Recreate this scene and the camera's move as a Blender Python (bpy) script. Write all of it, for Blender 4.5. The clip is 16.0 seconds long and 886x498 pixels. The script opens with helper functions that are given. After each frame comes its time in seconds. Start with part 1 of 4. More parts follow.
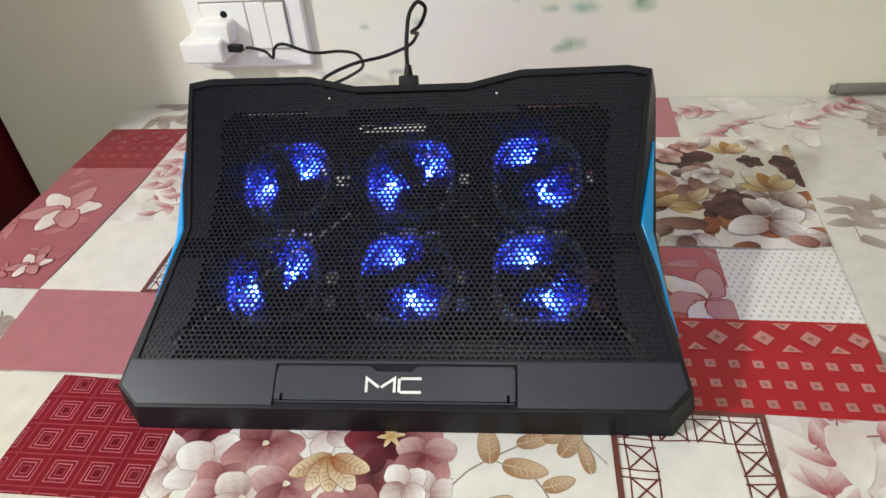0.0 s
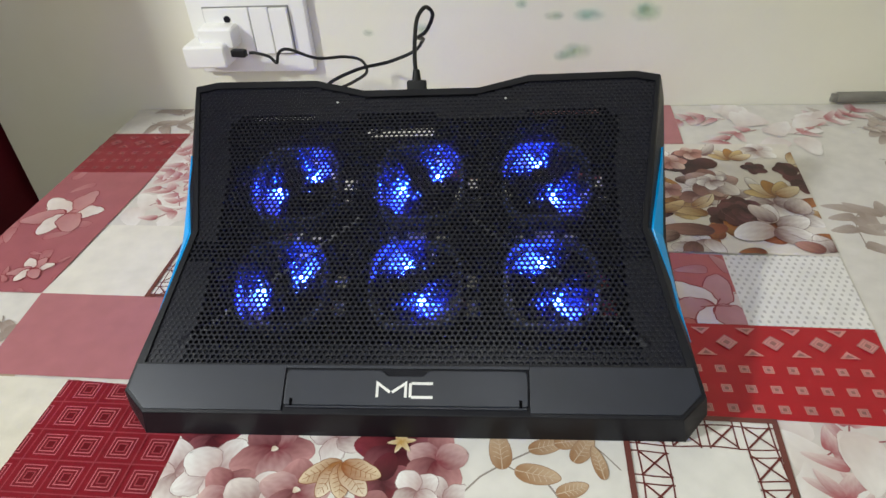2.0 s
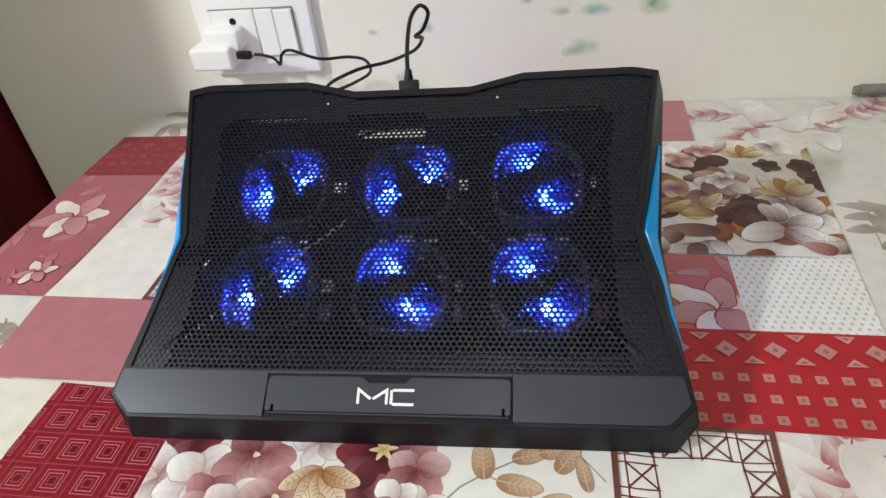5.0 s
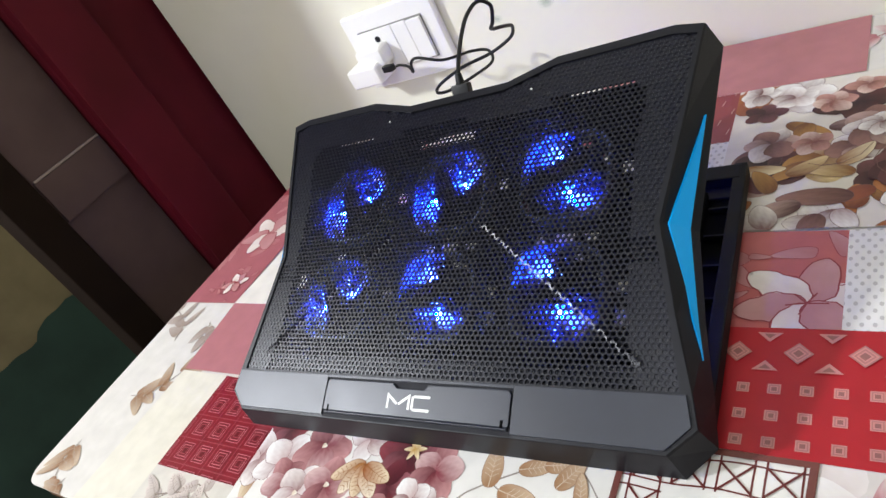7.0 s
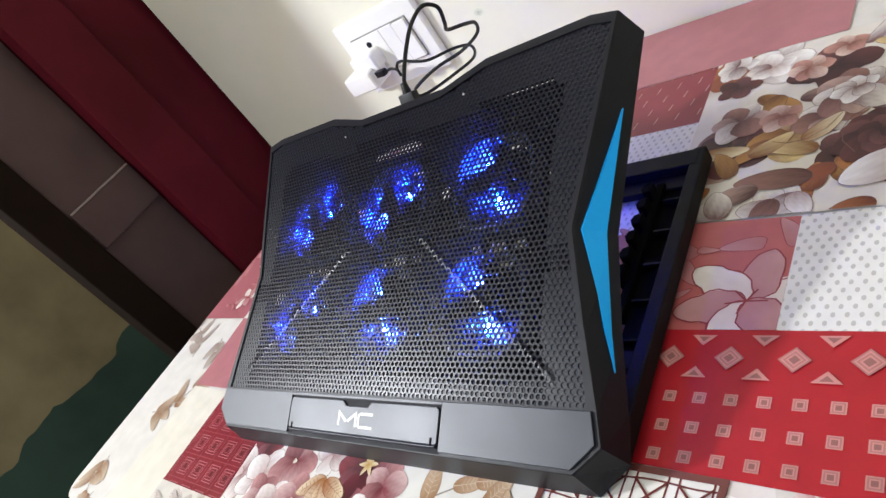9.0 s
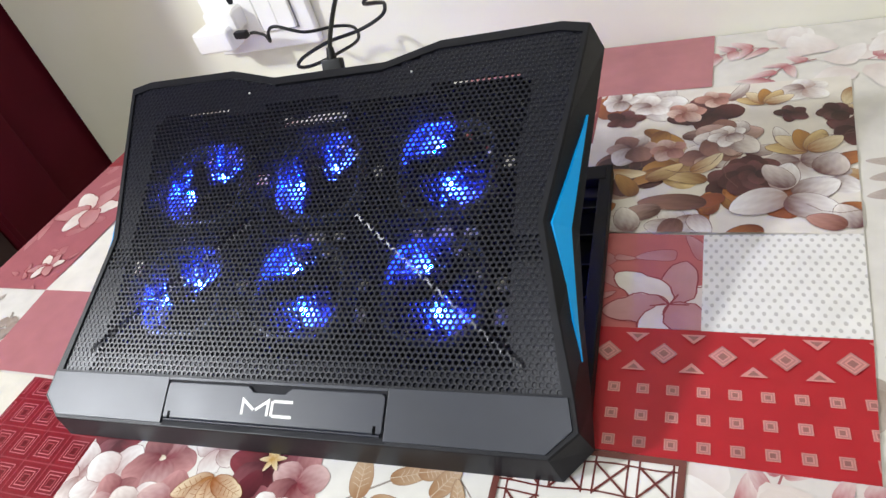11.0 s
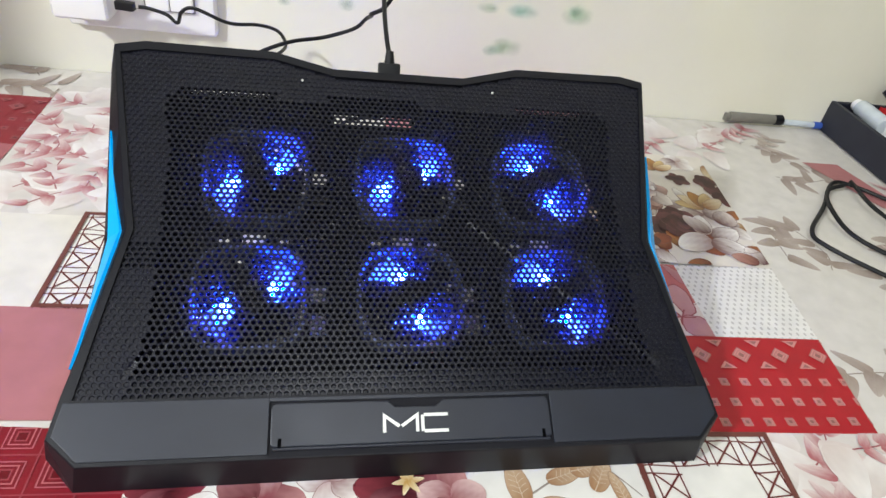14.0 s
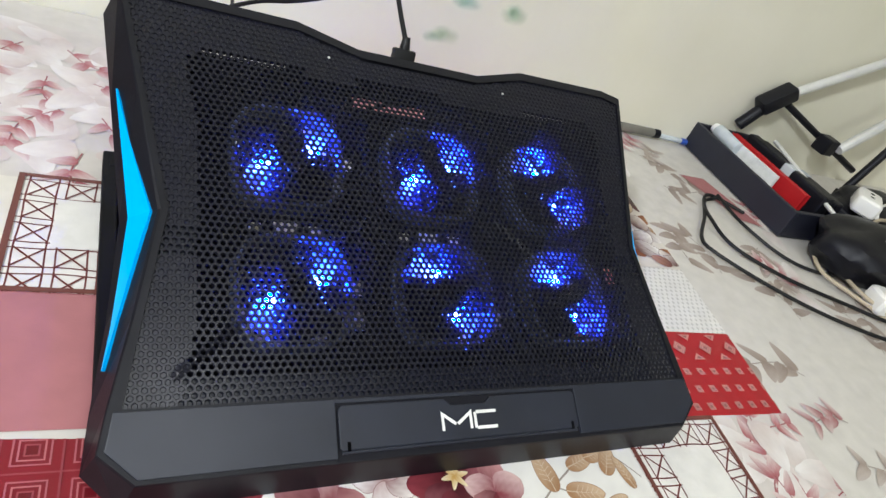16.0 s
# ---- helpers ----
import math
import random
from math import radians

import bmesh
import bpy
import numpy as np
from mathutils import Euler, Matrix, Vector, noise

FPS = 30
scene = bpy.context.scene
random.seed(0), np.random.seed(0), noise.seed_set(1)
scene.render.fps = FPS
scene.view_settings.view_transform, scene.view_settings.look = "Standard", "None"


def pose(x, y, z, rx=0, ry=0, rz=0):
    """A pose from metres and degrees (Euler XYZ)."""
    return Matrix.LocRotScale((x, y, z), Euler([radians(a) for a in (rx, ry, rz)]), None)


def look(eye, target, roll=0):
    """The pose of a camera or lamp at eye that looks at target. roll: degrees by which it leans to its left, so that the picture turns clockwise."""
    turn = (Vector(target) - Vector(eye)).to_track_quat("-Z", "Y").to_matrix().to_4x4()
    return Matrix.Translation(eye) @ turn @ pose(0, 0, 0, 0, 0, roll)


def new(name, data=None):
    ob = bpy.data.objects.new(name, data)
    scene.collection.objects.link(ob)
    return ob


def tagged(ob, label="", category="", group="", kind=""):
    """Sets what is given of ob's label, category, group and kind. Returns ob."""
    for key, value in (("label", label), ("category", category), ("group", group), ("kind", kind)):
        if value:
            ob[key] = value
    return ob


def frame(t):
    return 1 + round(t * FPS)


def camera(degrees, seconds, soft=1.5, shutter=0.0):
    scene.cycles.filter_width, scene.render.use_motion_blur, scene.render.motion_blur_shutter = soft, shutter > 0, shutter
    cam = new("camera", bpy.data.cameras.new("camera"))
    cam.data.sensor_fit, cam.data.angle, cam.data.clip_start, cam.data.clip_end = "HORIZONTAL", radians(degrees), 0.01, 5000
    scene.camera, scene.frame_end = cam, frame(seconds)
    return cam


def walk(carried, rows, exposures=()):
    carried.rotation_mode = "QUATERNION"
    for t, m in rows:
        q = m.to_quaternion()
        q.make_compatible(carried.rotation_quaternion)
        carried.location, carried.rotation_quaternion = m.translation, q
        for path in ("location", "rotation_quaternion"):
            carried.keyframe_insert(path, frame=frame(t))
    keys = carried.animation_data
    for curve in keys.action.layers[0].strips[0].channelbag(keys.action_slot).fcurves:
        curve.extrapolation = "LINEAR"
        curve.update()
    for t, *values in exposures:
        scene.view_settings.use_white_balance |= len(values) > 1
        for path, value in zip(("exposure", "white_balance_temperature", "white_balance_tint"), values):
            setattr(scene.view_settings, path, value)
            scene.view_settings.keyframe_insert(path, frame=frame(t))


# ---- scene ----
cam = camera(69.2, 16.0)
PATH = [
    (0, (0.074, -0.273, 1.119), (-0.108, 1.309, -0.091), -4.5),
    (0.5, (0.074, -0.295, 1.13), (-0.133, 1.313, -0.041), -4.8),
    (1, (0.07, -0.308, 1.135), (-0.126, 1.323, -0.006), -4.6),
    (1.5, (0.064, -0.291, 1.126), (-0.109, 1.331, -0.032), -4.0),
    (2, (0.061, -0.274, 1.116), (-0.099, 1.325, -0.074), -3.8),
    (2.5, (0.058, -0.263, 1.111), (-0.098, 1.327, -0.092), -3.5),
    (3, (0.057, -0.254, 1.104), (-0.106, 1.324, -0.115), -3.7),
    (3.5, (0.056, -0.257, 1.109), (-0.108, 1.337, -0.088), -3.6),
    (3.7, (0.055, -0.262, 1.11), (-0.111, 1.342, -0.074), -3.6),
    (5.8, (0.174, -0.257, 1.114), (-0.375, 1.254, -0.076), -14.1),
    (6, (0.201, -0.245, 1.116), (-0.535, 1.198, -0.056), -19.3),
    (6.5, (0.247, -0.226, 1.11), (-0.66, 1.173, 0.005), -24.0),
    (7, (0.289, -0.194, 1.095), (-0.847, 1.074, 0.045), -30.0),
    (7.5, (0.327, -0.162, 1.085), (-0.846, 1.098, 0.067), -32.0),
    (8, (0.35, -0.141, 1.074), (-0.94, 1.035, 0.098), -35.2),
    (8.5, (0.369, -0.138, 1.064), (-0.952, 1.018, 0.105), -37.0),
    (9, (0.374, -0.134, 1.057), (-0.971, 0.994, 0.099), -38.5),
    (9.5, (0.372, -0.136, 1.062), (-0.931, 1.023, 0.082), -37.1),
    (10, (0.354, -0.148, 1.075), (-0.819, 1.098, 0.041), -32.7),
    (10.2, (0.338, -0.152, 1.078), (-0.74, 1.128, -0.017), -30.2),
    (12.3, (0.09, -0.222, 1.098), (-0.126, 1.307, -0.173), -4.2),
    (12.5, (0.068, -0.224, 1.09), (-0.092, 1.318, -0.174), -2.7),
    (13, (0.022, -0.222, 1.085), (0.03, 1.327, -0.181), 2.3),
    (13.5, (-0.022, -0.218, 1.081), (0.121, 1.325, -0.183), 4.9),
    (14, (-0.06, -0.218, 1.091), (0.331, 1.335, -0.107), 9.6),
    (14.5, (-0.113, -0.211, 1.094), (0.447, 1.301, -0.09), 14.3),
    (15, (-0.151, -0.197, 1.085), (0.552, 1.268, -0.08), 18.2),
    (15.5, (-0.18, -0.188, 1.081), (0.633, 1.239, -0.062), 20.3),
    (16, (-0.207, -0.172, 1.07), (0.763, 1.172, -0.049), 25.7),
]
EXPOSURES = [(0, -0.2, 6440, 8.0), (1.5, -0.36, 6330, 6.4), (3.7, -0.18, 6300, 7.6), (5.8, -0.2, 6180, 9.4), (6.5, -0.09, 6100, 10.2), (7.2, 0.12, 6040, 12.2), (10.2, 0.15, 6060, 12.2), (12.3, 0.14, 6200, 8.4), (16, 0.0, 6100, 8.4)]
walk(cam, [(t, look(eye, target, roll)) for t, eye, target, roll in PATH], EXPOSURES)

# ---- light ----
world = bpy.data.worlds.new("world")
scene.world = world
world.use_nodes = True
world.node_tree.nodes["Background"].inputs[0].default_value = (0.9, 0.95, 1.0, 1)
world.node_tree.nodes["Background"].inputs[1].default_value = 0.05


def area_lamp(name, place, target, size, size_y, watts, colour):
    data = bpy.data.lights.new(name, "AREA")
    data.shape, data.size, data.size_y, data.energy, data.color = "RECTANGLE", size, size_y, watts, colour
    ob = new(name, data)
    ob.matrix_world = look(place, target)
    return ob


area_lamp("bulb_light", (-1.38, -0.64, 1.98), (0.0, 0.25, 0.8), 0.13, 0.13, 35, (0.985, 0.99, 0.985))
area_lamp("ceiling_light", (0.02, -0.74, 2.62), (0.02, -0.60, 0.8), 0.30, 0.30, 8, (1.0, 0.99, 0.96))
# Added fill with no known fixture: one soft point lamp behind the camera
tube = bpy.data.lights.new("back_fill_light", "POINT")
tube.energy, tube.shadow_soft_size, tube.color = 27, 0.22, (0.93, 0.97, 1.0)
new("back_fill_light", tube).location = (-0.15, -2.30, 2.15)


# ---- materials ----
def lin(code):
    c = [int(code[i:i + 2], 16) / 255 for i in (0, 2, 4)]
    return tuple(v / 12.92 if v <= 0.04045 else ((v + 0.055) / 1.055) ** 2.4 for v in c)


def material(name, colour, rough=0.5, metal=0.0, vary=0.15, scale=30, bump=0.0, bump_scale=300, colour2=None, emit=0.0, spec=0.5):
    m = bpy.data.materials.new(name)
    m.use_nodes = True
    t = m.node_tree
    b = t.nodes["Principled BSDF"]
    col = lin(colour) if isinstance(colour, str) else colour
    col2 = (lin(colour2) if isinstance(colour2, str) else colour2) or tuple(c * (1 - vary) for c in col)
    co = t.nodes.new("ShaderNodeTexCoord")
    n = t.nodes.new("ShaderNodeTexNoise")
    n.inputs["Scale"].default_value, n.inputs["Detail"].default_value = scale, 6
    t.links.new(co.outputs["Object"], n.inputs["Vector"])
    mix = t.nodes.new("ShaderNodeMix")
    mix.data_type = "RGBA"
    mix.inputs[6].default_value, mix.inputs[7].default_value = (*col, 1), (*col2, 1)
    ramp = t.nodes.new("ShaderNodeMapRange")
    ramp.inputs[1].default_value, ramp.inputs[2].default_value = 0.38, 0.68
    t.links.new(n.outputs[0], ramp.inputs[0])
    t.links.new(ramp.outputs[0], mix.inputs[0])
    t.links.new(mix.outputs[2], b.inputs["Base Color"])
    b.inputs["Metallic"].default_value = metal
    b.inputs["Specular IOR Level"].default_value = spec
    rr = t.nodes.new("ShaderNodeMapRange")
    rr.inputs[3].default_value, rr.inputs[4].default_value = rough * 0.88, min(1, rough * 1.15)
    t.links.new(n.outputs[0], rr.inputs[0])
    t.links.new(rr.outputs[0], b.inputs["Roughness"])
    if bump:
        n2 = t.nodes.new("ShaderNodeTexNoise")
        n2.inputs["Scale"].default_value, n2.inputs["Detail"].default_value = bump_scale, 4
        t.links.new(co.outputs["Object"], n2.inputs["Vector"])
        bp = t.nodes.new("ShaderNodeBump")
        bp.inputs["Strength"].default_value, bp.inputs["Distance"].default_value = bump, 0.002
        t.links.new(n2.outputs[0], bp.inputs["Height"])
        t.links.new(bp.outputs[0], b.inputs["Normal"])
    if emit:
        b.inputs["Emission Color"].default_value = (*col, 1)
        b.inputs["Emission Strength"].default_value = emit
    return m


def print_material():
    """Printed vinyl: the ink from the mesh's own colours, a satin film, faint weave and long soft waves."""
    m = material("printed_vinyl", "ffffff", 0.36, scale=14, bump=0.05, bump_scale=900)
    t = m.node_tree
    b = t.nodes["Principled BSDF"]
    ink = t.nodes.new("ShaderNodeVertexColor")
    ink.layer_name = "ink"
    co = t.nodes.new("ShaderNodeTexCoord")
    n = t.nodes.new("ShaderNodeTexNoise")
    n.inputs["Scale"].default_value, n.inputs["Detail"].default_value = 55, 7
    t.links.new(co.outputs["Object"], n.inputs["Vector"])
    r = t.nodes.new("ShaderNodeMapRange")
    r.inputs[1].default_value, r.inputs[2].default_value, r.inputs[3].default_value, r.inputs[4].default_value = 0.3, 0.7, 0.79, 0.89
    t.links.new(n.outputs[0], r.inputs[0])
    mul = t.nodes.new("ShaderNodeMix")
    mul.data_type, mul.blend_type = "RGBA", "MULTIPLY"
    mul.inputs[0].default_value = 1
    t.links.new(ink.outputs[0], mul.inputs[6])
    t.links.new(r.outputs[0], mul.inputs[7])
    t.links.new(mul.outputs[2], b.inputs["Base Color"])
    b.inputs["Specular IOR Level"].default_value = 0.35
    return m


def smudge_material(name, colour, seed):
    """A thin, uneven rub of paint: clear at its rim, patchy within."""
    m = bpy.data.materials.new(name)
    m.use_nodes = True
    t = m.node_tree
    b, out = t.nodes["Principled BSDF"], t.nodes["Material Output"]
    b.inputs["Base Color"].default_value, b.inputs["Roughness"].default_value = (*lin(colour), 1), 0.7
    co = t.nodes.new("ShaderNodeTexCoord")
    g = t.nodes.new("ShaderNodeTexGradient")
    g.gradient_type = "SPHERICAL"
    mp = t.nodes.new("ShaderNodeMapping")
    mp.inputs["Location"].default_value, mp.inputs["Scale"].default_value = (-1, -1, -1), (2, 2, 2)
    t.links.new(co.outputs["Generated"], mp.inputs[0])
    t.links.new(mp.outputs[0], g.inputs[0])
    n = t.nodes.new("ShaderNodeTexNoise")
    n.inputs["Scale"].default_value, n.inputs["Detail"].default_value = 60 + seed, 8
    t.links.new(co.outputs["Object"], n.inputs["Vector"])
    mu = t.nodes.new("ShaderNodeMath")
    mu.operation = "MULTIPLY"
    t.links.new(g.outputs[1], mu.inputs[0])
    t.links.new(n.outputs[0], mu.inputs[1])
    r = t.nodes.new("ShaderNodeMapRange")
    r.inputs[1].default_value, r.inputs[2].default_value, r.inputs[4].default_value = 0.08, 0.45, 0.42
    t.links.new(mu.outputs[0], r.inputs[0])
    clear = t.nodes.new("ShaderNodeBsdfTransparent")
    mix = t.nodes.new("ShaderNodeMixShader")
    t.links.new(r.outputs[0], mix.inputs[0])
    t.links.new(clear.outputs[0], mix.inputs[1])
    t.links.new(b.outputs[0], mix.inputs[2])
    t.links.new(mix.outputs[0], out.inputs[0])
    return m


BLACK = material("black_moulded_plastic", (0.0078, 0.0080, 0.0120), 0.42, spec=0.25, vary=0.3, scale=40, bump=0.10, bump_scale=1800)
BLACK_SATIN = material("black_satin_plastic", (0.0145, 0.0175, 0.0300), 0.41, spec=0.5, vary=0.25, scale=25, bump=0.04, bump_scale=2500)
GAP = material("black_inner_plastic", (0.0075, 0.0075, 0.0115), 0.6, scale=60, spec=0.2)
# Near-black that stands in for shade in slots and inside the base frame
VOID = material("shade_black", (0.0015, 0.0015, 0.002), 0.8, scale=60, spec=0.05)
MESH = material("black_enamelled_steel", (0.0040, 0.0044, 0.0115), 0.34, metal=0.0, vary=0.3, scale=60, spec=0.40)
MATT = material("matt_black_base_plastic", (0.0055, 0.0055, 0.007), 0.6, spec=0.15, scale=50)
BLUE = material("bright_blue_plastic", (0.004, 0.41, 1.0), 0.32, vary=0.06, scale=20)
# Blades of one plastic: dark copy for shade, pale copy with LED glow painted in
FAN = material("unlit_fan_plastic", (0.012, 0.013, 0.040), 0.5, vary=0.2, scale=50, spec=0.15)
FAN_LIT = material("lit_fan_plastic", (0.60, 0.68, 0.95), 0.35, vary=0.1, scale=50)
# Housing colour raised and blued: LED glow on the rim painted into it
FAN_RING = material("blue_glow_fan_ring", (0.20, 0.24, 0.50), 0.35, vary=0.2, scale=50)
LED = material("blue_led", (0.014, 0.046, 1.0), 0.3, emit=13500)
LOGO = material("white_logo_ink", "e9e9e6", 0.45, scale=80)
RUBBER = material("black_cable_rubber", (0.007, 0.007, 0.008), 0.5, spec=0.3, scale=90)
WALL = material("cream_wall_paint", "e2decd", 0.62, colour2="d9d5c2", scale=4, bump=0.12, bump_scale=60)
OLIVE = material("stained_olive_distemper", "827756", 0.85, colour2="6b6145", scale=6, bump=0.2, bump_scale=50)
WHITE_PLASTIC = material("white_switch_plastic", "eceae6", 0.28, vary=0.04, scale=10)
RED_PAINT = material("dark_red_gloss_paint", "58071a", 0.7, colour2="470512", spec=0.2, scale=5, bump=0.05, bump_scale=40)
BROWN_PAINT = material("dull_brown_door_paint", "4e3d3b", 0.5, colour2="413130", spec=0.2, scale=7, bump=0.08, bump_scale=80)
DARK_WOOD = material("dark_door_edge", "1c130d", 0.8, spec=0.08, scale=20)
RAIL_HIGHLIGHT = material("pale_highlight_paint", "8f807b", 0.6, scale=60)
FLOOR = material("grey_floor_tile", "8b867c", 0.4, scale=8)
CEILING = material("white_ceiling_paint", "e9e8e2", 0.8, scale=5)
TABLE = material("brown_table_wood", "6b4a30", 0.5, colour2="533722", scale=14)
VINYL = print_material()
CHROME = material("brushed_tripod_metal", "dededb", 0.3, metal=0.35, vary=0.1, scale=60)
NAVY = material("navy_tray_plastic", "1b1d2a", 0.5, scale=40)
RED_CARD = material("red_card", "b3161d", 0.5, scale=40)
GREY_MARKER = material("grey_marker_barrel", "77746c", 0.35, scale=50)
CLEAR_GREY = material("pale_clear_plastic", "c4cbd0", 0.15, scale=50)
INK_BLUE = material("blue_pen_cap", "3654a8", 0.35, scale=50)
BEIGE_CORD = material("beige_cord", "b9ab93", 0.6, scale=60)
GREEN_RUB = smudge_material("green_paint_smudge", "4cb89d", 0)
PALE_GREEN = smudge_material("pale_green_smudge", "9fc79a", 7)
DADO = material("dark_green_wall_paint", "294439", 0.8, colour2="20362d", scale=5, bump=0.15, bump_scale=50)


# ---- building ----
def link(name, bm, mat, parent=None, label="", smooth=False):
    me = bpy.data.meshes.new(name)
    bm.to_mesh(me)
    bm.free()
    if smooth:
        me.shade_smooth()
        me.set_sharp_from_angle(angle=radians(35))
    me.materials.append(mat)
    ob = new(name, me)
    ob.parent = parent
    if label:
        tagged(ob, label)
    return ob


def part(name, bm, material, parent, label="", smooth=False):
    return link(name, bm, material, parent, label, smooth)


def empty(name, place=(0, 0, 0), turn=0.0):
    ob = new(name)
    ob.matrix_world = pose(*place, 0, 0, turn)
    bpy.context.view_layer.update()
    return ob


def finish(bm, bevel=0.0, segments=2, m=None):
    bmesh.ops.recalc_face_normals(bm, faces=bm.faces)
    if bevel:
        edges = [e for e in bm.edges if len(e.link_faces) == 2 and e.calc_face_angle(0) > 0.5]
        bmesh.ops.bevel(bm, geom=edges, offset=bevel, segments=segments, profile=0.6, affect="EDGES", clamp_overlap=True)
    if m is not None:
        bm.transform(m)
    return bm


def box(x0, x1, y0, y1, z0, z1, bevel=0.0, m=None, segments=2):
    bm = bmesh.new()
    bmesh.ops.create_cube(bm, size=1)
    bm.transform(Matrix.Translation(((x0 + x1) / 2, (y0 + y1) / 2, (z0 + z1) / 2)) @ Matrix.Diagonal((x1 - x0, y1 - y0, z1 - z0, 1)))
    return finish(bm, bevel, segments, m)


def prism(points, z0, z1, bevel=0.0, m=None, segments=2):
    bm = bmesh.new()
    low = [bm.verts.new((x, y, z0)) for x, y in points]
    top = [bm.verts.new((x, y, z1)) for x, y in points]
    bm.faces.new(top)
    bm.faces.new(low[::-1])
    for i in range(len(points)):
        j = (i + 1) % len(points)
        bm.faces.new((low[i], low[j], top[j], top[i]))
    return finish(bm, bevel, segments, m)


def bridge(loops, close=True, m=None):
    """Quads between rings of equal count."""
    bm = bmesh.new()
    rings = [[bm.verts.new(p) for p in ring] for ring in loops]
    n = len(loops[0])
    for a, b in zip(rings, rings[1:]):
        for i in range(n if close else n - 1):
            j = (i + 1) % n
            bm.faces.new((a[i], a[j], b[j], b[i]))
    return finish(bm, m=m)


def cylinder(radius, z0, z1, sides=24, bevel=0.0, m=None, radius2=None):
    bm = bmesh.new()
    bmesh.ops.create_cone(bm, cap_ends=True, segments=sides, radius1=radius, radius2=radius if radius2 is None else radius2, depth=z1 - z0)
    bm.transform(Matrix.Translation((0, 0, (z0 + z1) / 2)))
    return finish(bm, bevel, 2, m)


def between(a, b):
    """A pose whose z runs from a to b, and the length."""
    a, b = Vector(a), Vector(b)
    return Matrix.Translation(a) @ (b - a).to_track_quat("Z", "Y").to_matrix().to_4x4(), (b - a).length


def rod(a, b, radius, sides=16, bevel=0.0, radius2=None):
    m, d = between(a, b)
    return cylinder(radius, 0, d, sides, bevel, m, radius2)


def smooth_path(points, steps=8):
    """Catmull-Rom through the points."""
    p = [Vector(q) for q in points]
    p = [p[0] * 2 - p[1]] + p + [p[-1] * 2 - p[-2]]
    out = []
    for i in range(1, len(p) - 2):
        for k in range(steps):
            t = k / steps
            out.append(0.5 * (2 * p[i] + (p[i + 1] - p[i - 1]) * t + (2 * p[i - 1] - 5 * p[i] + 4 * p[i + 1] - p[i + 2]) * t * t + (3 * p[i] - p[i - 1] - 3 * p[i + 1] + p[i + 2]) * t ** 3))
    return out + [p[-2]]


def tube(points, radius, sides=10, steps=8):
    """A round cord along a smooth path."""
    path = smooth_path(points, steps)
    bm = bmesh.new()
    rings, up = [], Vector((0, 0, 1))
    for i, q in enumerate(path):
        d = (path[min(i + 1, len(path) - 1)] - path[max(i - 1, 0)]).normalized()
        side = d.cross(up)
        side = side.normalized() if side.length > 0.05 else d.cross(Vector((1, 0, 0))).normalized()
        up = side.cross(d).normalized()
        rings.append([bm.verts.new(q + radius * (math.cos(k * math.tau / sides) * side + math.sin(k * math.tau / sides) * up)) for k in range(sides)])
    for a, b in zip(rings, rings[1:]):
        for k in range(sides):
            bm.faces.new((a[k], a[(k + 1) % sides], b[(k + 1) % sides], b[k]))
    bm.faces.new(rings[0][::-1])
    bm.faces.new(rings[-1])
    return finish(bm)


# ---- the room ----
TURN = -2.2                      # the wall, the table and its cloth stand a little askew to the cooler
ROOM = pose(0, 0, 0, 0, 0, TURN)
WALL_V = 0.545


def setting(name, bm, mat, label, category):
    return tagged(link(name, bm, mat), label, category, kind="structure")


wall_north = setting("wall_north", box(-0.70, 2.6, WALL_V, WALL_V + 0.15, 0, 2.7, 0, ROOM), WALL, "cream painted plaster wall with faint green smudges", "wall")
setting("floor", box(-1.7, 2.8, -2.8, 0.9, -0.1, 0, 0), FLOOR, "grey tiled floor under the table", "floor")
setting("ceiling", box(-1.7, 2.8, -2.8, 0.9, 2.7, 2.8, 0), CEILING, "plain white painted ceiling", "ceiling")
wall_west = setting("wall_west", box(-1.62, -1.5, -2.8, 0.9, 0, 1.3, 0), OLIVE, "dull olive wall above a ragged dark green band", "wall")
# Unseen upper wall, made cream so the cooler's front plate reflects something bright
setting("wall_west_upper", box(-1.62, -1.5, -2.8, 0.9, 1.3, 2.7, 0), WALL, "cream painted plaster above the olive wall", "wall")
setting("wall_east", box(2.45, 2.6, -2.8, 0.5, 0, 2.7, 0), WALL, "cream painted plaster wall", "wall")
setting("wall_south", box(-1.5, 2.45, -2.8, -2.65, 0, 2.7, 0), WALL, "cream painted plaster wall", "wall")
setting("wall_recess", box(-1.5, -0.72, 0.72, 0.85, 0, 2.7, 0), OLIVE, "dull olive wall behind the door", "wall")


def smudge(u, z, w, h, mat):
    bm = bmesh.new()
    bmesh.ops.create_grid(bm, x_segments=2, y_segments=2, size=0.5)
    bm.transform(ROOM @ Matrix.Translation((u, WALL_V - 0.0006, z)) @ pose(0, 0, 0, 90) @ Matrix.Diagonal((w, h, 1, 1)))
    part("paint_smudge", bm, mat, wall_north)


